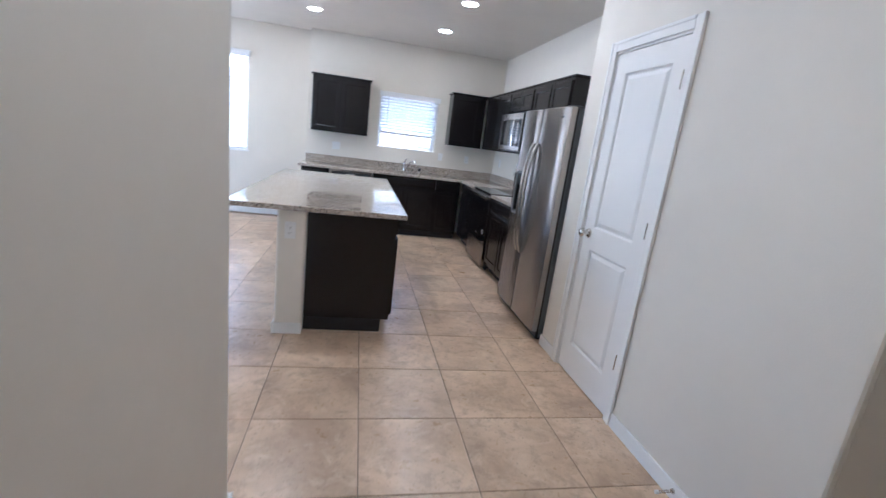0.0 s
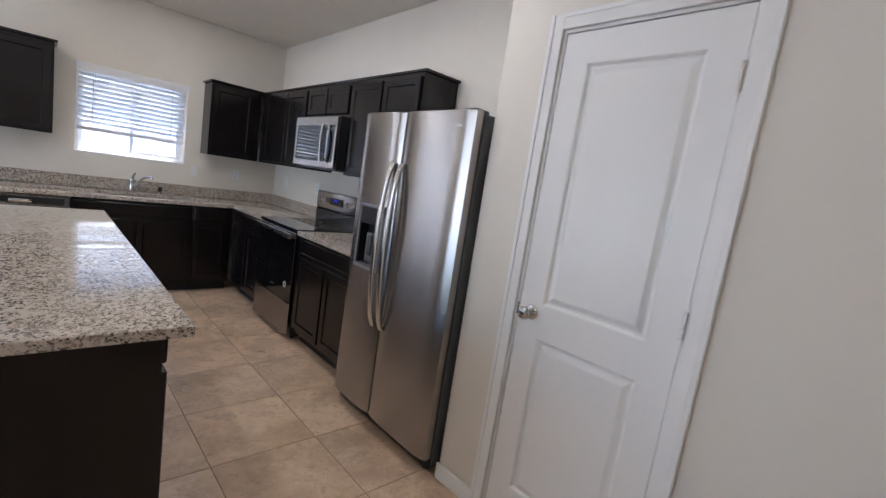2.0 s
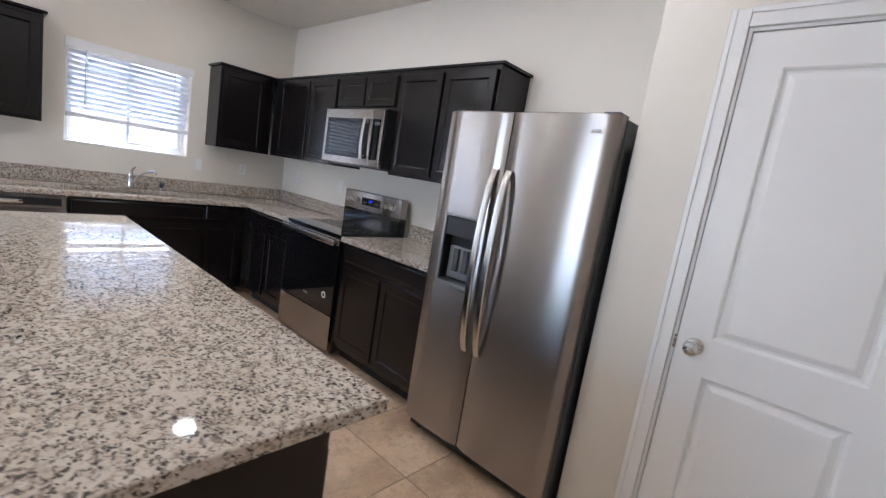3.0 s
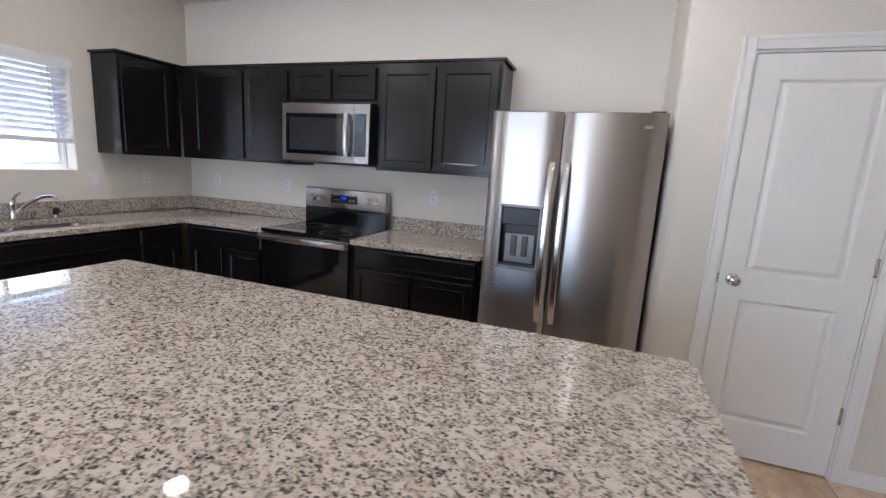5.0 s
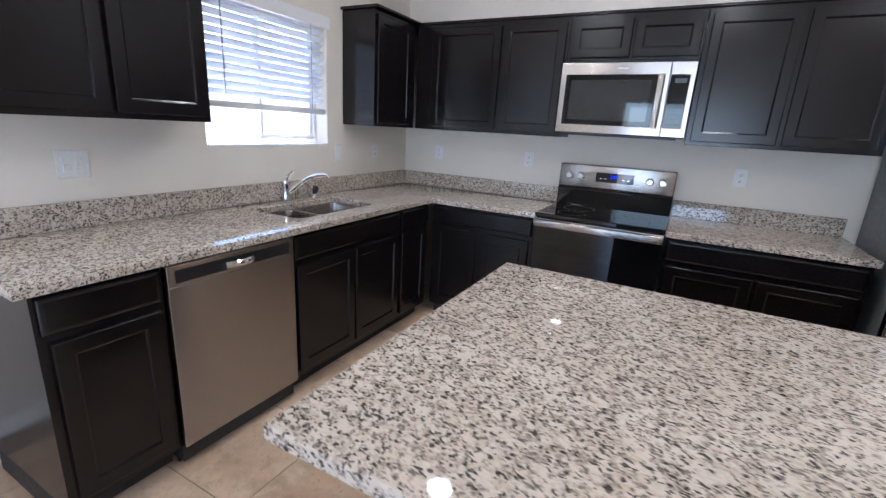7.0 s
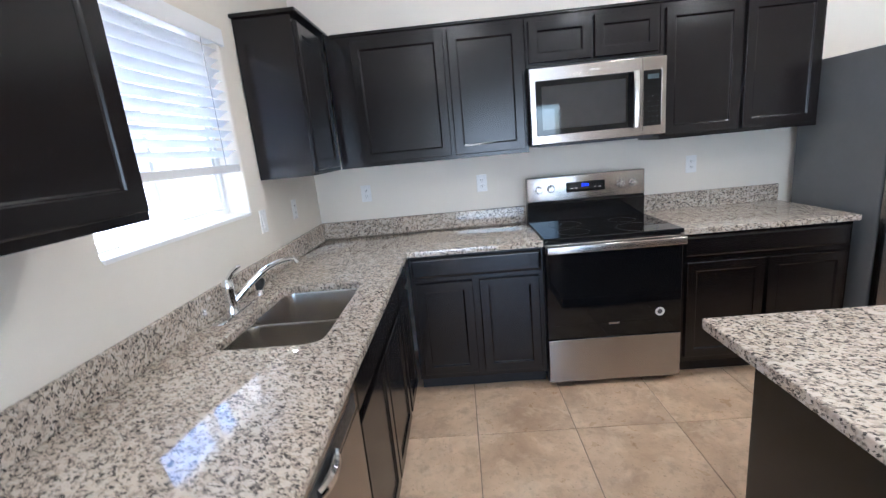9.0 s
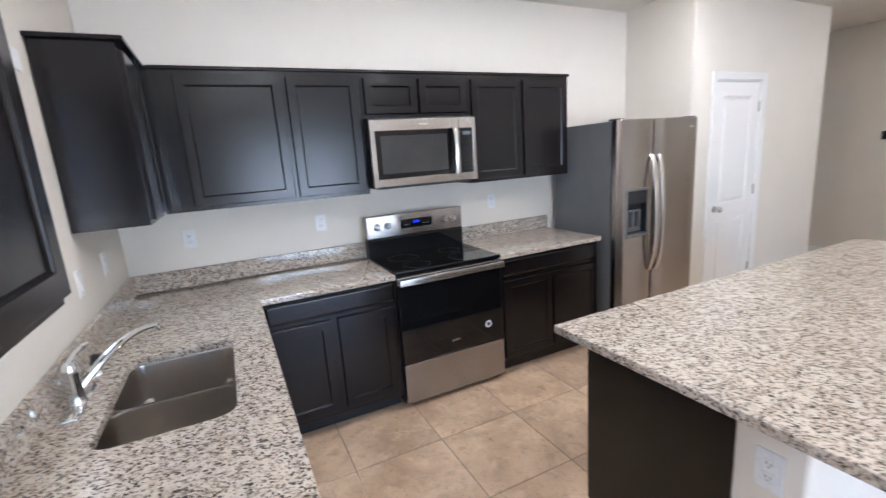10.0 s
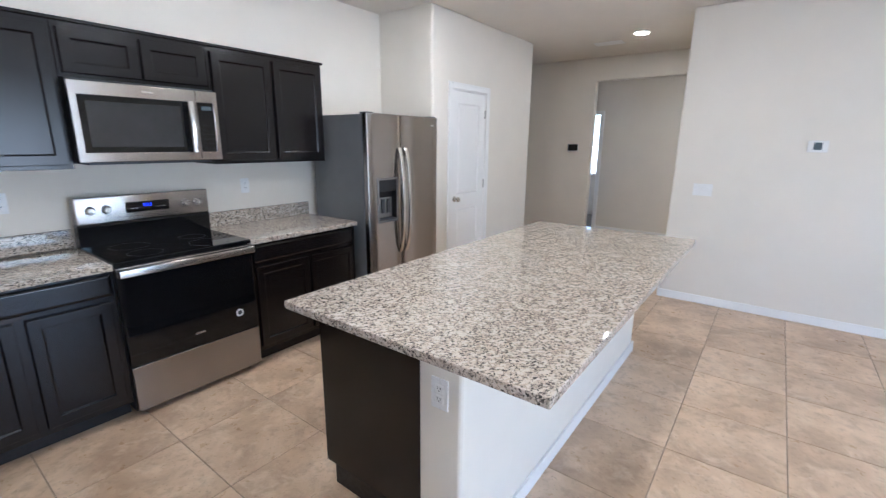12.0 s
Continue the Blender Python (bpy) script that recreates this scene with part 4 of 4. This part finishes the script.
def blind(x0, x1, z_top, z_bot, y, tilt, pitch, label, wand_x, over=None):
    """A horizontal blind: headrail, slats, bottom rail, cords and a wand. y: the middle of the slats."""
    ob = thing("window_blind", ((x0 + x1) / 2, y, z_bot), label, "blind")
    part("headrail", plain_box(x0, x1, y - 0.028, y + 0.028, z_top - 0.045, z_top, r=0.003), VINYL, ob)
    if over is None:
        part("valance", plain_box(x0 - 0.004, x1 + 0.004, y - 0.036, y - 0.03, z_top - 0.06, z_top, r=0.002), VINYL, ob)
    else:
        part("valance", plain_box(x0 - 0.024, x1 + 0.024, over - 0.019, over - 0.011, z_top - 0.058, z_top + 0.014, r=0.003), VINYL, ob)
        for xr in (x0 - 0.024, x1 + 0.018):
            part("valance_return", plain_box(xr, xr + 0.006, over - 0.0108, over - 0.0005, z_top - 0.058, z_top + 0.014, r=0.001), VINYL, ob)
    part("bottom_rail", plain_box(x0, x1, y - 0.026, y + 0.026, z_bot - 0.004, z_bot + 0.032, r=0.005), VINYL, ob)
    bm = bmesh.new()
    w = (x1 - x0) / 2 - 0.003
    top, low = [], []
    for k in range(7):
        s = k / 6 * 2 - 1
        dy, dz = s * 0.025, 0.0035 * (1 - s * s)
        top.append([bm.verts.new((sx * w, dy, dz + 0.0013)) for sx in (-1, 1)])
        low.append([bm.verts.new((sx * w, dy, dz - 0.0013)) for sx in (-1, 1)])
    for k in range(6):
        bm.faces.new((top[k][0], top[k][1], top[k + 1][1], top[k + 1][0]))
        bm.faces.new((low[k][0], low[k + 1][0], low[k + 1][1], low[k][1]))
    for e in (0, 6):
        bm.faces.new((top[e][0], low[e][0], low[e][1], top[e][1]))
    for sx in (0, 1):
        bm.faces.new([t[sx] for t in top] + [b[sx] for b in reversed(low)])
    bmesh.ops.recalc_face_normals(bm, faces=bm.faces[:])
    me = bpy.data.meshes.new("slat")
    bm.to_mesh(me)
    bm.free()
    me.materials.append(SLAT)
    smooth(me)
    z = z_top - 0.085
    while z > z_bot + 0.04:
        s = new("slat", me)
        s.parent = ob
        s.matrix_local = pose(0, 0, z - z_bot, tilt + random.uniform(-1.5, 1.5), random.uniform(-0.15, 0.15), 0)
        z -= pitch
    for k in (0.14, 0.86):
        xk = x0 + (x1 - x0) * k
        part("ladder_cord", plain_box(xk - 0.0015, xk + 0.0015, y - 0.0275, y - 0.0255, z_bot + 0.028, z_top - 0.045), CORD, ob)
    part("wand", cyl(bmesh.new(), (wand_x, y - 0.041, z_top - 0.62 if z_top > 2.1 else z_top - 0.5), (0, 0, 1), 0.004, 0.004, 0.5, 8), CORD, ob)
    return ob


window_unit("window_1", WIN[0], WIN[1], WIN[2] + 0.004, WIN[3], WY + 0.10, "slider", "white vinyl sliding window over the sink")
blind(WIN[0] + 0.008, WIN[1] - 0.008, WIN[3] - 0.002, 1.455, WY + 0.031, -30, 0.043, "white faux-wood blind lowered two thirds", WIN[0] + 0.12, WY)
mull = (-2.448, -2.392)
window_unit("window_2", BIG[0], mull[0], BIG[2], BIG[3], NY + 0.075, "hung", "white vinyl single-hung window of a pair")
window_unit("window_3", mull[1], BIG[1], BIG[2], BIG[3], NY + 0.075, "hung", "white vinyl single-hung window of a pair")
structure("trim", plain_box(mull[0] + 0.001, mull[1] - 0.001, NY + 0.07, NY + 0.15, BIG[2], BIG[3]), TRIM, "white mullion between the twin windows", "trim")
structure("trim", plain_box(BIG[0] - 0.03, BIG[1] + 0.03, NY - 0.03, NY + 0.075, BIG[2] - 0.022, BIG[2] - 0.001, r=0.005), TRIM, "white window sill of the twin windows", "trim")
blind(BIG[0] + 0.01, mull[0] - 0.002, BIG[3] - 0.002, BIG[2] + 0.004, NY + 0.035, 0, 0.043, "white faux-wood blind, lowered with open slats", BIG[0] + 0.1)
blind(mull[1] + 0.002, BIG[1] - 0.01, BIG[3] - 0.002, BIG[2] + 0.004, NY + 0.035, 0, 0.043, "white faux-wood blind, lowered with open slats", mull[1] + 0.09)
valance = thing("blind_valance", ((BIG[0] + BIG[1]) / 2, NY, BIG[3] - 0.06), "long white valance over the twin window blinds", "valance")
part("board", plain_box(BIG[0] - 0.03, BIG[1] + 0.025, NY - 0.052, NY - 0.042, BIG[3] - 0.062, BIG[3] + 0.022, r=0.003), VINYL, valance)
for xv in (BIG[0] - 0.03, BIG[1] + 0.013):
    part("return", plain_box(xv, xv + 0.012, NY - 0.041, NY - 0.001, BIG[3] - 0.062, BIG[3] + 0.022, r=0.002), VINYL, valance)
structure("trim", plain_box(WIN[0] + 0.001, WIN[1] - 0.001, WY - 0.004, WY + 0.1, WIN[2] - 0.012, WIN[2] + 0.003, r=0.003), TRIM, "white sill of the sink window", "trim")
window_unit("window_4", BW[0], BW[1], BW[2], BW[3], -3.08, "hung", "white vinyl bedroom window")
blind(BW[0] + 0.01, BW[1] - 0.01, BW[3] - 0.002, BW[2] + 0.01, -2.96, 20, 0.043, "white blind over the bedroom window", BW[0] + 0.1)


# ---- doors ----
def panel_door(parent, m, w, h, t=0.035):
    """A moulded two-panel door leaf; m at its lower left corner on the front face."""
    bm = bmesh.new()
    st, tr, mr0, mr1, br = 0.105, 0.115, 0.86, 1.0, 0.2
    us, vs = [0, st, w - st, w], [0, br, mr0, mr1, h - tr, h]
    grid = {}

    def v(i, j):
        if (i, j) not in grid:
            grid[i, j] = bm.verts.new(m @ Vector((us[i], vs[j], 0)))
        return grid[i, j]
    for i in range(3):
        for j in range(5):
            if i == 1 and j in (1, 3):
                cw, ch = us[2] - us[1], vs[j + 1] - vs[j]
                c = m @ Matrix.Translation(((us[1] + us[2]) / 2, (vs[j] + vs[j + 1]) / 2, 0))
                rings(bm, cw, ch, [(0, 0), (0.005, -0.003), (0.011, -0.012), (0.019, -0.0125), (0.038, -0.003), (0.043, -0.002)], c)
            else:
                bm.faces.new((v(i, j), v(i + 1, j), v(i + 1, j + 1), v(i, j + 1)))
    rim = [bm.verts.new(m @ Vector((x, y, -t))) for x, y in ((0, 0), (w, 0), (w, h), (0, h))]
    bm.faces.new(rim)
    loops = [[v(i, 0) for i in range(4)], [v(3, j) for j in range(6)], [v(i, 5) for i in (3, 2, 1, 0)], [v(0, j) for j in (5, 4, 3, 2, 1, 0)]]
    for k, lp in enumerate(loops):
        bm.faces.new(lp + [rim[(k + 1) % 4], rim[k]])
    bmesh.ops.remove_doubles(bm, verts=bm.verts[:], dist=0.0004)
    bmesh.ops.recalc_face_normals(bm, faces=bm.faces[:])
    return part("leaf", bm, TRIM, parent, soft=False)


def door_knob(parent, centre, axis):
    part("knob", lathe(bmesh.new(), centre, axis, [(0.031, 0), (0.031, 0.004), (0.027, 0.009), (0.013, 0.013), (0.012, 0.03), (0.02, 0.036), (0.027, 0.046), (0.0275, 0.054), (0.022, 0.062), (0.01, 0.066)]), NICKEL, parent, "satin nickel knob")


def casing(parent, m, w, h, cw=0.06):
    """Flat moulded casing round an opening of w x h; m at the lower left corner of the opening."""
    for u0, u1, v0, v1 in ((-cw, 0, 0, h + cw), (w, w + cw, 0, h + cw), (0.0005, w - 0.0005, h, h + cw)):
        bm = bmesh.new()
        box(bm, u0, u1, v0, v1, 0.0005, 0.013, 0.003, 2, m)
        if u1 - u0 < 0.1:
            out = (u0, u0 + 0.018) if u0 < 0 else (u1 - 0.018, u1)
            box(bm, out[0], out[1], v0, v1, 0.012, 0.018, 0.0025, 2, m)
        else:
            box(bm, u0, u1, v1 - 0.018, v1, 0.012, 0.018, 0.0025, 2, m)
        part("casing", bm, TRIM, parent)


def pantry_door():
    ob = thing("door_1", (PX, 2.795, 0), "closed white two-panel pantry door with a nickel knob", "door", kind="structure")
    w = DOOR[1] - DOOR[0]
    m = facing(PX, DOOR[1], 0, "-x")
    casing(ob, m, w, DOOR[2])
    jamb = bmesh.new()
    box(jamb, 0.0005, 0.012, 0.001, DOOR[2] - 0.0005, -0.119, -0.0005, m=m)
    box(jamb, w - 0.012, w - 0.0005, 0.001, DOOR[2] - 0.0005, -0.119, -0.0005, m=m)
    box(jamb, 0.0125, w - 0.0125, DOOR[2] - 0.012, DOOR[2] - 0.0005, -0.119, -0.0005, m=m)
    part("jamb", jamb, TRIM, ob)
    leaf = panel_door(ob, m @ Matrix.Translation((0.015, 0.012, -0.004)), w - 0.03, DOOR[2] - 0.028)
    door_knob(leaf, m @ Vector((0.075, 0.97, -0.004)), (-1, 0, 0))
    part("latch_plate", local_box(m, 0.006, 0.0145, 0.945, 0.995, -0.004, 0.001), NICKEL, ob)
    for z in (0.351, 1.102, 1.851):
        bm = bmesh.new()
        cyl(bm, m @ Vector((w - 0.0135, z - 0.045, 0.004)), (0, 0, 1), 0.0055, 0.0055, 0.09, 10)
        box(bm, w - 0.02, w - 0.008, z - 0.045, z + 0.045, -0.003, 0.0015, m=m)
        part("hinge", bm, NICKEL, ob, "satin nickel hinge")
    # dark closet behind the leaf
    part("closet_back", plain_box(PX + 0.121, PX + 0.13, DOOR[0] - 0.05, DOOR[1] + 0.05, 0.0, 2.2), WALL, ob)


pantry_door()


def bedroom_door():
    ob = thing("door_2", (1.50, RY, 0), "open white bedroom door with white casing", "door", kind="structure")
    m = facing(2.30, RY, 0, "+y")
    casing(ob, m, 0.80, 2.05)
    a = radians(-72)
    leaf_m = Matrix.Translation((1.52, RY - 0.13, 0.012)) @ Matrix.Rotation(a, 4, "Z") @ facing(0, 0, 0, "-y")
    leaf = panel_door(ob, leaf_m, 0.71, 2.03)
    c = leaf_m @ Vector((0.64, 0.95, 0))
    door_knob(leaf, c, (leaf_m.to_3x3() @ Vector((0, 0, 1))))
    c = leaf_m @ Vector((0.64, 0.95, -0.035))
    door_knob(leaf, c, (leaf_m.to_3x3() @ Vector((0, 0, -1))))


bedroom_door()


# ---- baseboards ----
def baseboard(x0, x1, y0, y1):
    structure("baseboard", plain_box(x0, x1, y0, y1, 0.0005, 0.082, r=0.004), TRIM, "low white painted baseboard", "baseboard")


B = 0.012
baseboard(PX - B, PX - 0.0005, 1.386, DOOR[0] - 0.062)
baseboard(PX - B, PX - 0.0005, DOOR[1] + 0.062, 3.432)
baseboard(PX - B, 3.19, 1.386 - B, 1.3855)
baseboard(HX + 0.0005, HX + B, FY + 0.002, SY + B)
baseboard(WEST, HX, SY + 0.0005, SY + B)
baseboard(WEST, -0.69, NY - B, NY - 0.0005)
baseboard(OPEN[1], 3.19, FY + 0.0005, FY + B)
baseboard(HX + B, OPEN[0], FY + 0.0005, FY + B)
baseboard(-1.6, 1.438, RY + 0.0005, RY + B)
baseboard(WEST + 0.0005, WEST + B, SY + B, 4.35)
baseboard(WEST + 0.0005, WEST + B, 6.55, NY - B)


# ---- electrical and small things ----
def outlet(x, y, z, way, label="white duplex outlet on the wall", gang=1, switch=False):
    w = 0.07 * gang if gang == 1 else 0.046 * gang + 0.024
    ob = thing("light_switch" if switch else "wall_outlet", (x, y, z), label, "switch" if switch else "outlet", "wall outlets")
    m = facing(x, y, z, way)
    part("cover_plate", local_box(m, -w / 2, w / 2, -0.057, 0.057, 0.0003, 0.0055, 0.0022), PLATE, ob)
    for g in range(gang):
        u = (g - (gang - 1) / 2) * 0.046
        if switch:
            bm = bmesh.new()
            box(bm, u - 0.0165, u + 0.0165, -0.033, 0.033, 0.005, 0.0075, 0.001, 2, m)
            box(bm, u - 0.014, u + 0.014, -0.03, 0.0, 0.007, 0.0105, 0.001, 2, m)
            part("rocker", bm, PLATE, ob)
        else:
            for dz in (-0.0195, 0.0195):
                f = part("socket", local_box(m, u - 0.0165, u + 0.0165, dz - 0.014, dz + 0.014, 0.005, 0.0072, 0.002), PLATE, ob)
                bm = bmesh.new()
                for du in (-0.006, 0.006):
                    box(bm, u + du - 0.0012, u + du + 0.0012, dz - 0.002, dz + 0.007, 0.007, 0.0075, 0, 2, m)
                box(bm, u - 0.002, u + 0.002, dz - 0.010, dz - 0.006, 0.007, 0.0075, 0, 2, m)
                part("slots", bm, BLACK, f)
    return ob


for y in (7.187, 6.382, 4.978):
    outlet(RX, y, 1.207, "-x", "white duplex outlet above the granite backsplash")
outlet(-0.256, WY, 1.18, "-y", "white two-gang rocker switch plate", gang=2, switch=True)
outlet(1.362, WY, 1.195, "-y", "white switch beside the sink window", switch=True)
outlet(1.793, WY, 1.195, "-y", "white duplex outlet under the corner cabinet")
outlet(-2.33, NY, 0.465, "-y", "white duplex outlet low on the nook wall")
outlet(-0.315, 3.465, 0.74, "-y", "white duplex outlet in the island knee wall")
outlet(-0.315, 5.785, 0.74, "+y", "white duplex outlet in the island knee wall")
outlet(-0.555, SY, 1.13, "+y", "white four-gang switch plate", gang=3, switch=True)


def thermostat():
    x, y, z = -1.343, SY, 1.545
    ob = thing("thermostat", (x, y, z), "white wall thermostat with a grey screen", "thermostat")
    m = facing(x, y, z, "+y")
    part("body", local_box(m, -0.068, 0.068, -0.048, 0.048, 0.0003, 0.026, 0.006), PLATE, ob)
    part("screen", local_box(m, -0.028, 0.028, -0.028, 0.032, 0.0255, 0.027, 0.0008), SCREEN, ob)


def alarm_panel():
    x, y, z = 1.495, FY, 1.488
    ob = thing("alarm_panel", (x, y, z), "small black touch panel with a white rim", "control panel")
    m = facing(x, y, z, "+y")
    part("rim", local_box(m, -0.083, 0.083, -0.058, 0.058, 0.0003, 0.016, 0.005), PLATE, ob)
    part("screen", local_box(m, -0.077, 0.077, -0.045, 0.052, 0.0155, 0.018, 0.001), BLACK_GLASS, ob)


thermostat()
alarm_panel()


def downlight(x, y):
    ob = thing("ceiling_light", (x, y, CZ), "round white recessed ceiling light, switched on", "ceiling light", "recessed lights")
    part("trim_ring", lathe(bmesh.new(), (x, y, CZ - 0.0005), (0, 0, -1), [(0.092, 0), (0.09, 0.004), (0.076, 0.008), (0.07, 0.005)], 40), PLATE, ob)
    part("lens", cyl(bmesh.new(), (x, y, CZ - 0.009), (0, 0, 1), 0.069, 0.069, 0.003, 40), LENS, ob)


# the last one is added, unseen behind the header, to brighten the lobby's rear wall
for x, y in ((-0.54, 6.42), (1.03, 6.37), (1.05, 5.145), (-2.404, 6.78), (0.34, 1.22), (-0.54, 5.15), (-0.54, 3.9), (1.05, 3.9), (-0.95, -0.62)):
    downlight(x, y)


def ceiling_vent(x, y):
    ob = thing("ceiling_vent", (x, y, CZ), "white louvred air register in the ceiling", "air vent")
    w, d = 0.17, 0.09
    part("frame", cells([x - w, x - w + 0.02, x + w - 0.02, x + w], [y - d, y - d + 0.02, y + d - 0.02, y + d], lambda u, v: not (abs(u - x) < w - 0.02 and abs(v - y) < d - 0.02), CZ - 0.008, CZ - 0.0005, FLAT, 0.002, 2), TRIM, ob)
    for k in range(8):
        yk = y - d + 0.03 + k * 0.017
        part("slat", plain_box(x - w + 0.02, x + w - 0.02, yk, yk + 0.011, CZ - 0.006, CZ - 0.003), TRIM, ob)


ceiling_vent(0.795, 0.89)


def door_stop():
    ob = thing("door_stop", (PX - B, 1.9, 0.046), "spring door stop with a white tip on the baseboard", "door stop")
    part("flange", cyl(bmesh.new(), (PX - B, 1.9, 0.046), (-1, 0, 0), 0.013, 0.011, 0.006, 16), NICKEL, ob)
    bm = bmesh.new()
    pts = [(PX - B - 0.006 - 0.07 * k / 96, 1.9 + 0.006 * math.cos(k * 0.785), 0.046 + 0.006 * math.sin(k * 0.785)) for k in range(97)]
    tube(bm, pts, 0.0012, 5)
    part("spring", bm, NICKEL, ob)
    part("tip", cyl(bmesh.new(), (PX - B - 0.076, 1.9, 0.046), (-1, 0, 0), 0.009, 0.008, 0.014, 16), PLATE, ob)


door_stop()

# ---- outside ----
structure("ground", plain_box(-400, 400, -400, 400, -0.4, -0.25), SAND, "pale desert gravel yard", "ground")


def block_wall():
    ob = thing("block_wall", (0, 11.0, -0.25), "tan concrete block garden wall", "garden wall")
    part("core", plain_box(-14, 12, 11.02, 11.16, -0.25, 1.65), BLOCK, ob)
    me = bpy.data.meshes.new("block")
    bm = plain_box(-0.195, 0.195, -0.02, 0.02, -0.095, 0.095, r=0.006, seg=1)
    bm.to_mesh(me)
    bm.free()
    me.materials.append(BLOCK)
    for r in range(9):
        for k in range(22):
            b = new("block", me)
            b.parent = ob
            b.location = (-5.2 + k * 0.4 + (0.2 if r % 2 else 0), 0, 0.1 + r * 0.2)
    part("cap", plain_box(-14, 12, 10.98, 11.2, 1.652, 1.72, r=0.01), BLOCK, ob)


block_wall()


def neighbour_house():
    ob = thing("house", (0, 14, -0.25), "pale stucco neighbouring house with a tiled roof", "house")
    part("wall", plain_box(-13, 10, 14.0, 22, -0.25, 2.45), STUCCO, ob)
    bm = bmesh.new()
    for x in (-13.5, 10.5):
        bm.faces.new([bm.verts.new((x, y, z)) for y, z in ((13.4, 2.6), (18, 4.3), (22.6, 2.6))])
    bm.verts.ensure_lookup_table()
    v = list(bm.verts)
    for i in range(3):
        bm.faces.new((v[i], v[(i + 1) % 3], v[3 + (i + 1) % 3], v[3 + i]))
    bmesh.ops.recalc_face_normals(bm, faces=bm.faces[:])
    part("roof", bm, ROOF_TILE, ob, "pale concrete tiled roof")
    part("soffit", plain_box(-13.5, 10.5, 13.402, 13.998, 2.452, 2.49), STUCCO, ob)
    part("fascia", plain_box(-13.5, 10.5, 13.34, 13.4, 2.45, 2.64), STUCCO, ob)


neighbour_house()

# ---- floor tiles ----
TX, TY, X0, Y0 = 0.516, 0.5065, 0.186, 2.496
tile_floor = bpy.data.objects["floor"]
me = bpy.data.meshes.new("tile")
bm = plain_box(-TX / 2 + 0.0022, TX / 2 - 0.0022, -TY / 2 + 0.0022, TY / 2 - 0.0022, -0.01, 0, r=0.0016, seg=1)
bm.to_mesh(me)
bm.free()
me.materials.append(TILE)
rest = bmesh.new()
for i in range(-11, 7):
    for j in range(-9, 11):
        cx, cy = X0 + (i + 0.5) * TX, Y0 + (j + 0.5) * TY
        if cy > 7.8 or cx < WEST - 0.2 or cy < -1.4:
            continue
        if cx > -3.6 and cy > -1.2 and cx < 2.3:
            t = new("tile", me)
            t.parent = tile_floor
            t.location = (cx, cy, random.uniform(-0.0006, 0.0))
        else:
            box(rest, cx - TX / 2 + 0.0022, cx + TX / 2 - 0.0022, cy - TY / 2 + 0.0022, cy + TY / 2 - 0.0022, -0.01, -0.0003)
far = part("far_tiles", rest, TILE, tile_floor)
far["kind"] = "stuff"
structure("carpet", plain_box(-1.6, 3.46, -3.0, RY - 0.06, -0.003, 0.008), CARPET, "grey-beige bedroom carpet", "carpet")
